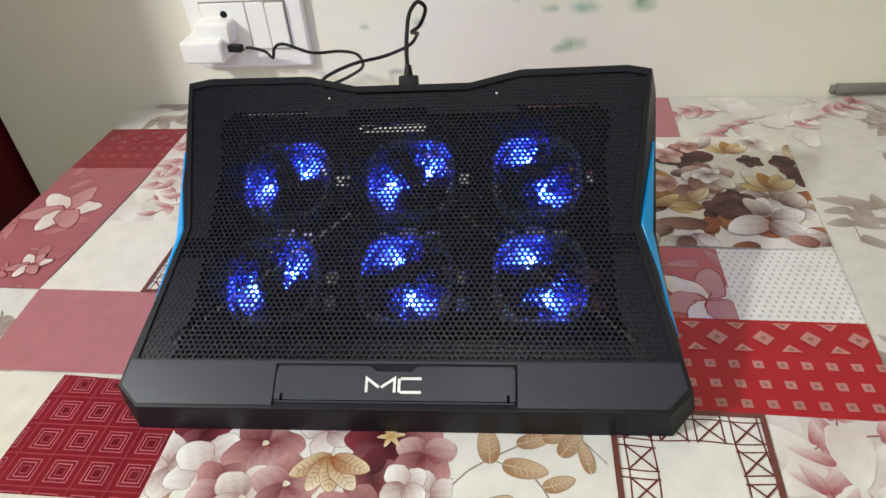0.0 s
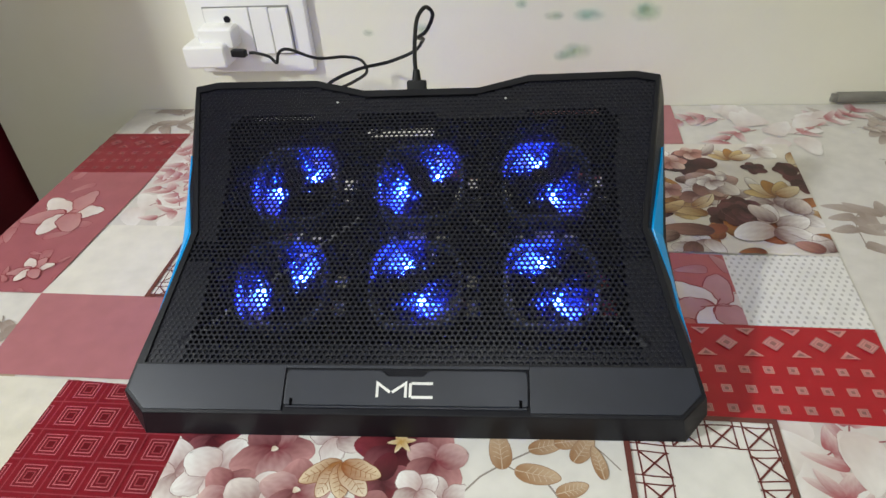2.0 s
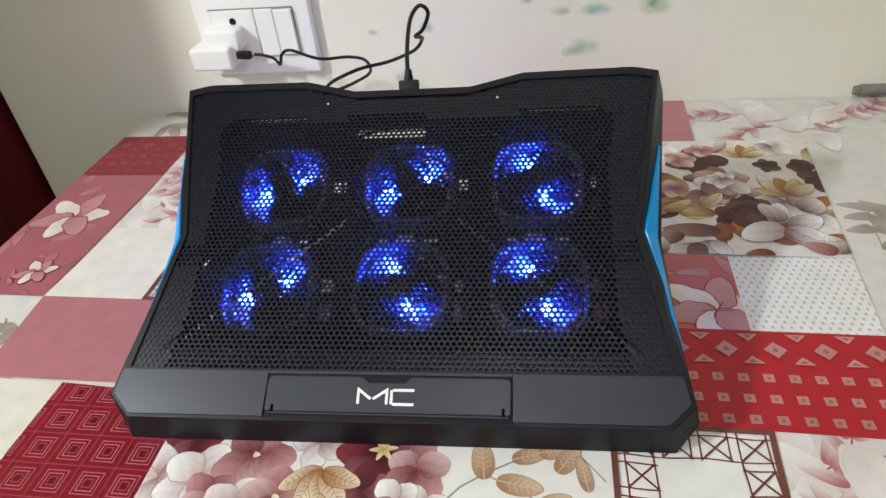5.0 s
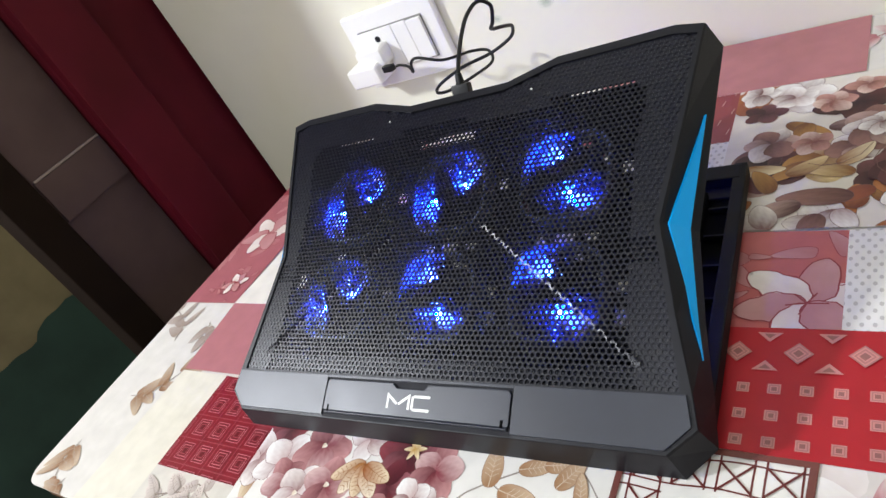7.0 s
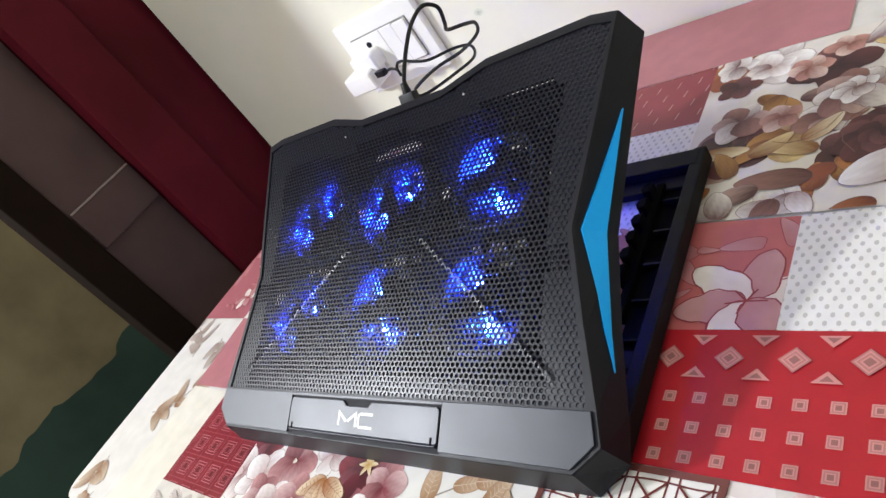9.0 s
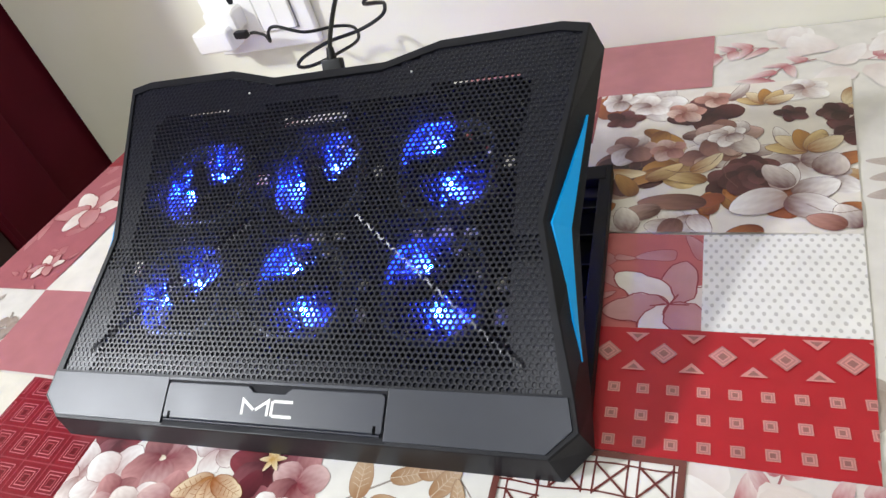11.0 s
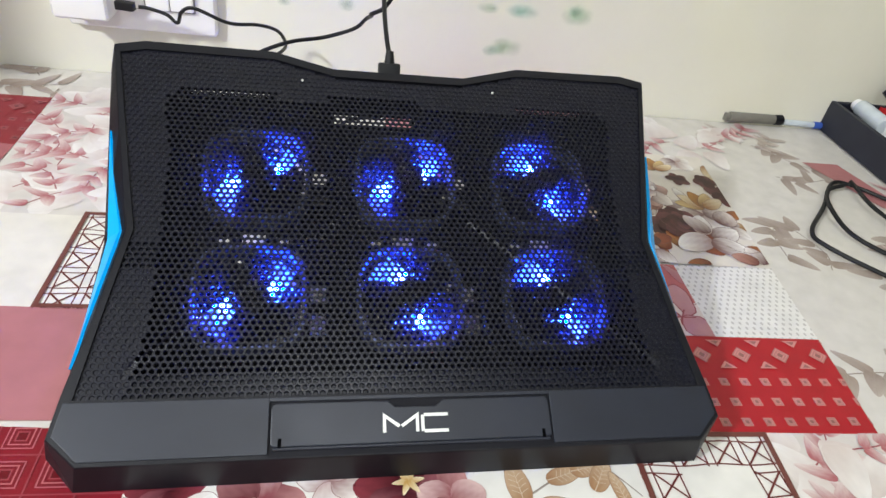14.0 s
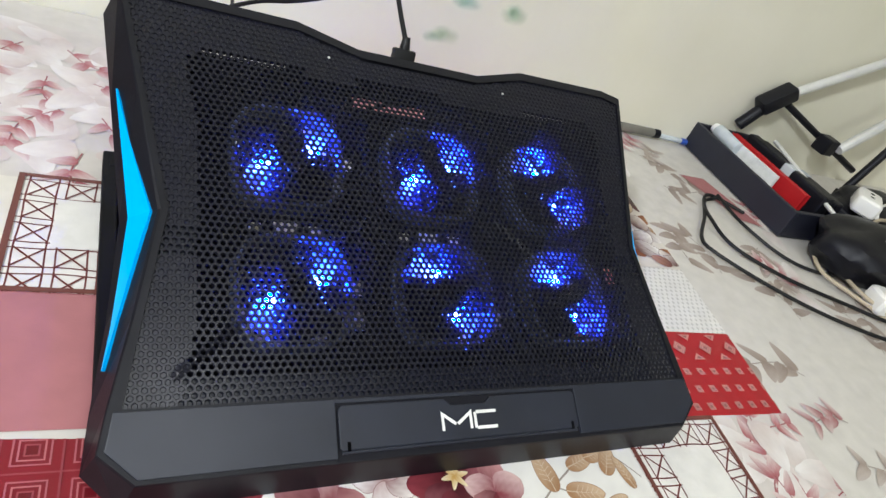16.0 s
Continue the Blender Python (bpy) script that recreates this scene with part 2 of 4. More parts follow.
for u, z, w, h, mat in ((0.158, 0.868, 0.075, 0.022, GREEN_RUB), (0.075, 0.883, 0.03, 0.016, GREEN_RUB), (0.115, 0.868, 0.05, 0.016, PALE_GREEN),
                        (0.225, 0.870, 0.075, 0.034, PALE_GREEN), (0.222, 0.874, 0.03, 0.018, GREEN_RUB), (0.145, 0.823, 0.075, 0.03, PALE_GREEN),
                        (0.128, 0.818, 0.04, 0.02, GREEN_RUB), (-0.05, 0.855, 0.04, 0.02, PALE_GREEN), (-0.12, 0.852, 0.03, 0.014, PALE_GREEN)):
    smudge(u, z, w, h, mat)
bm = bmesh.new()
low, high = [], []
for k in range(121):
    y = -1.20 + k * 0.0175
    edge = 0.527 + 0.030 * noise.noise((y * 6, 0.3, 0)) + 0.018 * noise.noise((y * 19, 1.7, 0)) + 0.007 * noise.noise((y * 60, 4.1, 0)) - 0.10 * max(0, y - 0.40)
    low.append(bm.verts.new((-1.4985, y, 0.001)))
    high.append(bm.verts.new((-1.4985, y, edge)))
for k in range(120):
    bm.faces.new((low[k], low[k + 1], high[k + 1], high[k]))
part("dado_paint", bm, DADO, wall_west, "dark green paint band with a ragged upper edge")

# the red jamb and the brown door leaf beside the table
jamb = setting("door_frame", box(-0.86, -0.690, 0.357, 0.60, 0, 2.25, 0.004), RED_PAINT, "dark red gloss-painted door frame post", "door frame")
part("door_stop", box(-0.6902, -0.672, 0.355, 0.455, 0, 2.25, 0.003), RED_PAINT, jamb)
door = tagged(empty("door", (-0.72, 0.28, 0)), "dull brown painted door standing open beside the frame", "door")
DI = Matrix.Translation((0.72, -0.28, 0))
part("panel", box(-0.735, -0.705, 0.222, 0.354, 0.01, 2.05, 0.002, DI), BROWN_PAINT, door)
part("edge_strip", box(-0.742, -0.699, 0.166, 0.221, 0.01, 2.05, 0.003, DI), DARK_WOOD, door, "dark worn edge strip")
for z in (0.52, 0.86, 1.25):
    part("rail", box(-0.7045, -0.700, 0.224, 0.352, z, z + 0.07, 0.002, DI), BROWN_PAINT, door)
    # Pale strip as a painted highlight along the rail's top edge
    part("rail_highlight", box(-0.7046, -0.6995, 0.226, 0.350, z + 0.0705, z + 0.0735, 0.0005, DI), RAIL_HIGHLIGHT, door, "pale painted highlight line above the rail")
door["kind"] = "structure"

# ---- the table ----
table = tagged(empty("table", (0, 0, 0), TURN), "wooden table covered to its edges by a patterned cloth", "table")
part("tabletop", box(-0.463, 1.30, -0.112, 0.538, 0.715, 0.7462, 0.003), TABLE, table)
for u in (-0.42, 1.25):
    for v in (-0.07, 0.49):
        part("leg", box(u - 0.025, u + 0.025, v - 0.025, v + 0.025, 0, 0.715, 0.003), TABLE, table)

# ---- the printed tablecloth ----
class Print:
    """Flat printed shapes with their own ink, cut to the outline of one patch."""

    def __init__(self, outline):
        self.outline = [Vector(p).to_2d() for p in outline]
        if sum(a.x * b.y - b.x * a.y for a, b in zip(self.outline, self.outline[1:] + self.outline[:1])) < 0:
            self.outline.reverse()
        self.verts, self.faces, self.inks, self.level = [], [], [], 0

    def face(self, pts):
        """pts: (x, y, ink). Clipped against the outline."""
        poly = [(Vector(p[:2]), Vector(p[2])) for p in pts]
        for a, b in zip(self.outline, self.outline[1:] + self.outline[:1]):
            d = b - a
            side = [d.x * (p.y - a.y) - d.y * (p.x - a.x) for p, _ in poly]
            if min(side, default=0) >= 0:
                continue
            out = []
            for i in range(len(poly)):
                j = (i + 1) % len(poly)
                if side[i] >= 0:
                    out.append(poly[i])
                if (side[i] >= 0) != (side[j] >= 0):
                    t = side[i] / (side[i] - side[j])
                    out.append((poly[i][0].lerp(poly[j][0], t), poly[i][1].lerp(poly[j][1], t)))
            poly = out
            if len(poly) < 3:
                return
        start = len(self.verts)
        self.verts += [(p.x, p.y, float(self.level)) for p, _ in poly]
        self.inks += [tuple(c) for _, c in poly]
        self.faces.append(list(range(start, start + len(poly))))

    def shape(self, pts, ink):
        self.level += 1
        self.face([(x, y, ink) for x, y in pts])

    def line(self, pts, width, ink, taper=False):
        self.level += 1
        v = [Vector(p) for p in pts]
        n = len(v)
        rim = []
        for i, p in enumerate(v):
            d = (v[min(i + 1, n - 1)] - v[max(i - 1, 0)]).normalized()
            w = width / 2 * (1 - 0.8 * i / (n - 1) if taper else 1)
            rim.append((p + Vector((-d.y, d.x)) * w, p - Vector((-d.y, d.x)) * w))
        for (a, b), (c, e) in zip(rim, rim[1:]):
            self.face([(a.x, a.y, ink), (b.x, b.y, ink), (e.x, e.y, ink), (c.x, c.y, ink)])

    def petal(self, x, y, angle, length, width, base, tip, rim=None, lobes=0.0, bend=0.0, vein=None, rows=9, cols=6, fat=0.5, streak=False, rim_width=0.0005):
        """One petal or leaf from its foot, shaded from base to tip, with a thin drawn rim."""
        self.level += 1
        a = radians(angle)
        base, tip = Vector(base), Vector(tip)

        def at(s, q):
            w = width / 2 * max(0.0, 1 - (2 * s ** fat - 1) ** 2) ** 0.6
            w *= 1 + lobes * math.sin(s * 13 + angle) + lobes * 0.7 * math.sin(s * 29 + angle * 2)
            fx, fy = s * length * (1 + lobes * 0.5 * math.cos(q * 6) * s), q * w + bend * s * s * length
            return x + fx * math.cos(a) - fy * math.sin(a), y + fx * math.sin(a) + fy * math.cos(a)

        lean = 0.28 * math.sin(angle * 1.7 + x * 900)
        cut = [(1 - math.cos(math.pi * i / rows)) / 2 for i in range(rows + 1)]
        grid = [[(*at(c, 2 * j / cols - 1), base.lerp(tip, min(1, max(0, c ** 0.85 + lean * (2 * j / cols - 1) + 0.10 * math.sin(c * 9 + j * 2 + angle) - 0.04)))) for j in range(cols + 1)] for c in cut]
        for i in range(rows):
            for j in range(cols):
                self.face([grid[i][j], grid[i + 1][j], grid[i + 1][j + 1], grid[i][j + 1]])
        if streak:
            for q in (-0.62, -0.3, 0.0, 0.3, 0.62):
                self.line([at(0.08 + i * 0.1, q * (0.5 + 0.08 * i)) for i in range(6)], length * 0.018, base.lerp(tip, 0.3), True)
        if rim:
            turn = [(1 - math.cos(math.pi * i / 12)) / 2 for i in range(13)]
            edge = [at(c, -1) for c in turn] + [at(c, 1) for c in turn[-2::-1]]
            self.line(edge, rim_width, rim)
        if vein:
            self.line([at(i / 8 * 0.92, 0) for i in range(9)], 0.0007, vein, True)
            for i in range(2, 7):
                for q in (-0.7, 0.7):
                    self.line([at(i / 8, 0), at(i / 8 + 0.06, q / 2), at(i / 8 + 0.1, q)], 0.0004, vein)

    def flower(self, x, y, size, inks, rng, petals=6, rim=None, rings=2, heart=None):
        for ring in range(rings):
            r = size * (1 - 0.42 * ring)
            turn = rng.uniform(0, 360)
            for k in range(petals):
                base, tip = rng.choice(inks)
                ang = turn + k * 360 / petals + rng.uniform(-12, 12)
                self.petal(x, y, ang, r * rng.uniform(0.85, 1.12), r * rng.uniform(0.62, 0.85), base, tip, rim, 0.06, rng.uniform(-0.15, 0.15), fat=0.75, streak=True)
        if heart:
            for k in range(7):
                self.petal(x, y, k * 51 + turn, size * 0.26, size * 0.09, heart, [min(1, c * 1.5) for c in heart])

    def sprig(self, pts, size, base, tip, rng, stem, rim=None, vein=None, step=1):
        """A stem with leaves to both sides."""
        path = [q.to_2d() for q in smooth_path([(*p, 0) for p in pts], 6)]
        self.line([tuple(p) for p in path], 0.0012, stem)
        for i in range(2, len(path) - 1, step * 3):
            d = path[min(i + 1, len(path) - 1)] - path[i - 1]
            ang = math.degrees(math.atan2(d.y, d.x))
            for s in (-1, 1):
                if rng.random() < 0.85:
                    self.petal(*path[i], ang + s * rng.uniform(35, 65), size * rng.uniform(0.7, 1.15), size * rng.uniform(0.32, 0.5), base, tip, rim, 0.0, rng.uniform(-0.2, 0.2), vein)

    def build(self, name, parent, z):
        lift = 0.0010 / max(self.level, 40)
        me = bpy.data.meshes.new(name)
        me.from_pydata([(x, y, z + h * lift) for x, y, h in self.verts], [], self.faces)
        layer = me.color_attributes.new("ink", "FLOAT_COLOR", "POINT")
        layer.data.foreach_set("color", np.array([(*c, 1.0) for c in self.inks], dtype=np.float32).ravel())
        me.materials.append(VINYL)
        ob = new(name, me)
        ob.parent = parent
        return ob


CREAM, SNOW, GREY_LEAF = lin("e6e0d6"), lin("ece9e4"), lin("b9aca4")
PINK, ROSE, DEEP, WINE, CRIMSON = lin("b06c70"), lin("c79a9a"), lin("8d2230"), lin("64202c"), lin("b01c28")
OCHRE, TAN, BROWN, MAUVE, PLUM = lin("b9813f"), lin("cfae7c"), lin("7a4a2a"), lin("9a7378"), lin("5b2b36")
LATTICE, PALE = lin("6b2f2c"), lin("dccfc8")
cloth = tagged(empty("tablecloth", (0, 0, 0.747), TURN), "printed vinyl patchwork tablecloth in red, pink and cream florals", "tablecloth")
CLOTH_Z = 0.0011
rng = random.Random(5)


def patch(points, ground, draw=None):
    p = Print(points)
    p.shape(points, ground)
    if draw:
        draw(p)
    p.build("printed_patch", cloth, CLOTH_Z)


def bounds(p):
    xs, ys = [v.x for v in p.outline], [v.y for v in p.outline]
    return min(xs), max(xs), min(ys), max(ys)


def grey_leaves(p, count=16, ink=GREY_LEAF, tip=PALE, size=0.034):
    x0, x1, y0, y1 = bounds(p)
    for k in range(count):
        x, y = rng.uniform(x0, x1), rng.uniform(y0, y1)
        a = rng.uniform(0, 360)
        p.sprig([(x, y), (x + 0.03 * math.cos(a), y + 0.03 * math.sin(a)), (x + 0.07 * math.cos(a + 0.5), y + 0.07 * math.sin(a + 0.5))], size * rng.uniform(0.8, 1.1), ink, tip, rng, lin("9a8b80"), vein=lin("a5978e"))


def red_leaves(p, spots, size=0.03):
    for x, y, a in spots:
        a = radians(a)
        for k in range(3):
            p.petal(x + rng.uniform(-0.02, 0.02), y + rng.uniform(-0.02, 0.02), rng.uniform(0, 360), size * 1.7, size * 1.1, lin("d9cbc6"), lin("f0ebe8"), None, 0.05)
        p.sprig([(x, y), (x + 0.03 * math.cos(a), y + 0.03 * math.sin(a)), (x + 0.06 * math.cos(a + 0.3), y + 0.06 * math.sin(a + 0.3))], size, lin("b0666c"), lin("e6d6d3"), rng, lin("a05a60"))


def lattice(p, x0, y0, pitch=0.0238):
    """A fretwork of red-brown bars: crossed squares round a plain middle."""
    xa, xb, ya, yb = bounds(p)
    w = 0.0019
    for k in range(-1, 6):
        for off in (-0.0030, 0.0030):
            wob = [(x0 + k * pitch + off + 0.0004 * math.sin(j), ya + (yb - ya) * j / 14) for j in range(15)]
            p.line(wob, w * 0.6, LATTICE)
            p.line([(xa + (xb - xa) * j / 14, y0 - k * pitch + off + 0.0008 * math.sin(j * 0.9 + k)) for j in range(15)], w * 0.6, LATTICE)
    for i in range(-1, 5):
        for j in range(-1, 5):
            cx, cy, r = x0 + (i + 0.5) * pitch, y0 - (j + 0.5) * pitch, pitch / 2 - 0.0030
            if i in (1, 2) and j in (1, 2):
                p.shape([(cx - r - 0.0045, cy - r - 0.0045), (cx + r + 0.0045, cy - r - 0.0045), (cx + r + 0.0045, cy + r + 0.0045), (cx - r - 0.0045, cy + r + 0.0045)], SNOW)
            else:
                p.line([(cx - r, cy - r), (cx + r, cy + r)], w * 0.7, LATTICE)
                p.line([(cx - r, cy + r), (cx + r, cy - r)], w * 0.7, LATTICE)
    o = p.outline
    for a, b in zip(o, o[1:] + o[:1]):
        p.line([tuple(a), tuple(b)], 0.008, lin("71403a"))


def squares(p, cx, cy, r, turn, inks):
    """Nested squares or diamonds."""
    for k, ink in enumerate(inks):
        q = r * (1 - k * 0.8 / len(inks))
        p.shape([(cx + q * math.cos(radians(turn + 90 * i)), cy + q * math.sin(radians(turn + 90 * i))) for i in range(4)], ink)


def red_geometry(p, x0, y0, pale, step=0.0171):
    """Rows of small nested squares under a row of diamonds and triangles."""
    dim, mid = [c * 0.50 for c in pale], [c * 0.72 for c in pale]
    for i in range(-5, 10):
        for v, fade in ((0.046, 1.0), (0.027, 1.0), (0.009, 0.85)):
            squares(p, x0 + i * step, y0 + v, 0.0051, 45, [[c * fade for c in ink] for ink in (pale, mid, pale, dim)])
    for i in range(-3, 6):
        squares(p, x0 - 0.006 + i * step * 2, y0 + 0.0735, 0.0084, 0, [mid, pale, mid, pale, dim])
        for xx, yy, s in ((x0 + 0.0115 + i * step * 2, y0 + 0.0865, -1), (x0 + 0.0105 + i * step * 2, y0 + 0.0625, 1)):
            p.shape([(xx - 0.0075, yy - s * 0.0032), (xx + 0.0075, yy - s * 0.0032), (xx, yy + s * 0.0045)], pale)
            p.shape([(xx - 0.0035, yy - s * 0.0020), (xx + 0.0035, yy - s * 0.0020), (xx, yy + s * 0.0017)], dim)


def diamonds(p, x0, y0):
    for i in range(-1, 6):
        for j in range(-1, 7):
            x, y = x0 + i * 0.0268, y0 - j * 0.0252
            p.line([(x - 0.0134, y - 0.0126), (x + 0.0134, y - 0.0126)], 0.0010, lin("98404a"))
            p.line([(x - 0.0134, y - 0.0126), (x - 0.0134, y + 0.0126)], 0.0010, lin("98404a"))
            squares(p, x, y, 0.0122, 45, [lin("b0606a"), lin("7c1a27"), lin("801d2a"), lin("b86a70"), lin("7a1825"), lin("7a1825"), lin("98464e"), lin("6a121d")])


def dots(p, pitch=0.0068):
    x0, x1, y0, y1 = bounds(p)
    row = 0
    y = y0
    while y < y1:
        x = x0 + (row % 2) * pitch / 2
        p.level += 1
        while x < x1:
            p.level -= 1
            r = pitch * 0.24
            p.shape([(x + r * 0.8 * math.cos(k * math.tau / 7), y + r * 1.2 * math.sin(k * math.tau / 7)) for k in range(7)], lin("c6c2bc"))
            x += pitch
        y += pitch * 0.86
        row += 1


def pink_flower(p, x, y, size):
    rim = lin("8c3038")
    for k in range(8):
        a = rng.uniform(0, 360)
        d = rng.uniform(size * 1.0, size * 2.0)
        p.petal(x + d * math.cos(a), y + d * math.sin(a), rng.uniform(0, 360), size * 0.7, size * 0.3, lin("b06c70"), lin("c08a8a"), rim, 0, 0.2)
    for k in range(6):
        ang = k * 60 + 15 + rng.uniform(-8, 8)
        pale = k % 2 == 0
        p.petal(x, y, ang, size * rng.uniform(0.9, 1.15), size * 0.62, lin("d8c4bc") if pale else lin("b77c7d"), lin("e9e0d8") if pale else lin("c29090"), rim, 0.08, rng.uniform(-0.15, 0.15), fat=0.8, rim_width=0.0010)
    for k in range(5):
        p.line([(x, y), (x + size * 0.3 * math.cos(k * 1.1), y + size * 0.25 * math.sin(k * 1.1))], 0.0012, rim)


def bloom(p, x, y, size, inks, petals=5, rim=None, turn=0.0, heart=None, squash=1.0):
    """A washed flower: broad overlapping petals, deep at the heart and pale at the lip."""
    for k in range(petals):
        base, tip = inks[k % len(inks)]
        ang = turn + k * 360 / petals + rng.uniform(-9, 9)
        reach = size * rng.uniform(0.85, 1.12) * (1 - (1 - squash) * abs(math.sin(radians(ang))))
        p.petal(x, y, ang, reach, size * rng.uniform(0.78, 0.98), base, tip, rim, 0.05, rng.uniform(-0.12, 0.12), fat=0.95, cols=8, rim_width=0.00035)
    if heart:
        for k in range(6):
            p.petal(x, y, k * 60 + turn, size * 0.30, size * 0.12, heart, [min(1, c * 1.4) for c in heart])


def big_flowers(p):
    x0, x1, y0, y1 = bounds(p)
    rim = lin("6d4a44")
    mauve = [(lin("4a2420"), lin("c9a79a")), (lin("6a4342"), lin("ece4dc")), (lin("552e28"), lin("9c7064"))]
    pale = [(lin("7a5552"), lin("f4f0ea")), (lin("a88d85"), lin("f6f3ee")), (lin("6a4442"), lin("e2d7cf"))]
    dark = [(lin("2a0b0e"), lin("5d2c2c")), (lin("331216"), lin("704040")), (lin("2a0c0d"), lin("4a2020"))]
    pink = [(lin("6e3a30"), lin("c08e80")), (lin("7c4438"), lin("dcc0b2"))]
    ochre = [(lin("7a4a1c"), lin("d8bd84")), (lin("905c26"), lin("e8d9b4")), (lin("74441c"), lin("b98640"))]
    rust = [(lin("6e2f1a"), lin("b5743c")), (lin("7d3a22"), lin("a05a38"))]

    def leaf(x, y, a, n, w, inks, bend=0.15, k=0):
        b, t = inks[k % len(inks)]
        p.petal(x, y, a, n, w, b, t, rim, 0.0, bend, fat=0.8, cols=8, rim_width=0.0004)

    for k in range(20):
        leaf(rng.uniform(x0, x1), rng.uniform(y0, y1), rng.uniform(0, 360), rng.uniform(0.026, 0.044), rng.uniform(0.012, 0.019), rng.choice((ochre, ochre, mauve, rust, pale)), rng.uniform(-0.3, 0.3), k)
    for k in range(13):
        fx, fy = x0 + (x1 - x0) * (k % 5 + 0.5 + rng.uniform(-0.4, 0.4)) / 5, y0 + (y1 - y0) * (k // 5 + 0.5 + rng.uniform(-0.4, 0.4)) / 3
        bloom(p, fx, fy, rng.uniform(0.022, 0.034), (mauve, pale, dark, rust, pale, dark, ochre)[k % 7], rng.choice((4, 5, 6)), rim if k % 2 else None, rng.uniform(0, 90))
    for cx, cy, r, inks, n, turn in ((0.244, 0.389, 0.018, pink, 6, 10), (0.270, 0.410, 0.016, pink, 5, 40), (0.214, 0.405, 0.020, pale, 5, 20), (0.190, 0.385, 0.018, dark, 5, 0), (0.182, 0.420, 0.018, pale, 6, 0),
                                    (0.331, 0.376, 0.014, dark, 5, 30), (0.364, 0.374, 0.016, dark, 6, 0), (0.345, 0.415, 0.020, pale, 5, 15), (0.200, 0.335, 0.024, mauve, 6, 0), (0.232, 0.330, 0.018, pink, 5, 30)):
        bloom(p, cx, cy, r, inks, n, None, turn)
    for k, a in enumerate((150, 118, 84, 50, 20)):
        leaf(0.312, 0.395, a, 0.026, 0.013, ochre, 0.1, k)
        leaf(0.338, 0.318, a + 8, 0.032, 0.017, ochre, 0.12, k)
    bloom(p, 0.279, 0.345, 0.030, mauve, 8, rim, 12)
    bloom(p, 0.279, 0.347, 0.016, pale, 6, rim, 30)
    for k, (x, y, a) in enumerate(((0.262, 0.282, 150), (0.250, 0.296, 30), (0.232, 0.300, 200), (0.215, 0.288, 20), (0.180, 0.300, 340), (0.205, 0.265, 100))):
        leaf(x, y, a, 0.034, 0.016, ochre, 0.25, k)
    for x, y, a in ((0.352, 0.300, 20), (0.262, 0.240, 80), (0.348, 0.245, -10), (0.275, 0.262, 200), (0.170, 0.240, 30), (0.300, 0.222, 190)):
        leaf(x, y, a, 0.028, 0.016, rust, 0.1, int(x * 1000))
    bloom(p, 0.296, 0.290, 0.027, dark, 9, None, 5)
    bloom(p, 0.298, 0.292, 0.015, dark, 6, None, 30)
    for x, y, a, n, w, inks, k in ((0.262, 0.254, 172, 0.052, 0.021, mauve, 2), (0.228, 0.250, 200, 0.040, 0.020, mauve, 0), (0.258, 0.236, 215, 0.034, 0.022, pale, 0), (0.240, 0.236, 250, 0.030, 0.018, mauve, 2), (0.252, 0.240, 290, 0.026, 0.016, pale, 1),
                                  (0.322, 0.262, 20, 0.036, 0.026, pale, 0), (0.312, 0.268, 66, 0.036, 0.022, pale, 1), (0.320, 0.270, 110, 0.034, 0.020, pale, 2), (0.318, 0.262, 200, 0.044, 0.030, pale, 1), (0.318, 0.258, -38, 0.040, 0.030, pale, 0),
                                  (0.345, 0.285, 60, 0.030, 0.026, pale, 2), (0.358, 0.222, 100, 0.028, 0.020, mauve, 1), (0.352, 0.224, 150, 0.026, 0.018, pink, 0), (0.212, 0.225, 160, 0.036, 0.020, pale, 0), (0.206, 0.222, 100, 0.030, 0.020, mauve, 1)):
        leaf(x, y, a, n, w, inks, 0.08, k)
    for x, y, a in ((0.23, 0.30, -40), (0.33, 0.25, -60), (0.29, 0.32, 200), (0.35, 0.34, -30)):
        pts = [(x + 0.012 * i * math.cos(radians(a + 16 * i)), y + 0.012 * i * math.sin(radians(a + 16 * i))) for i in range(5)]
        p.line(pts, 0.0006, rim)


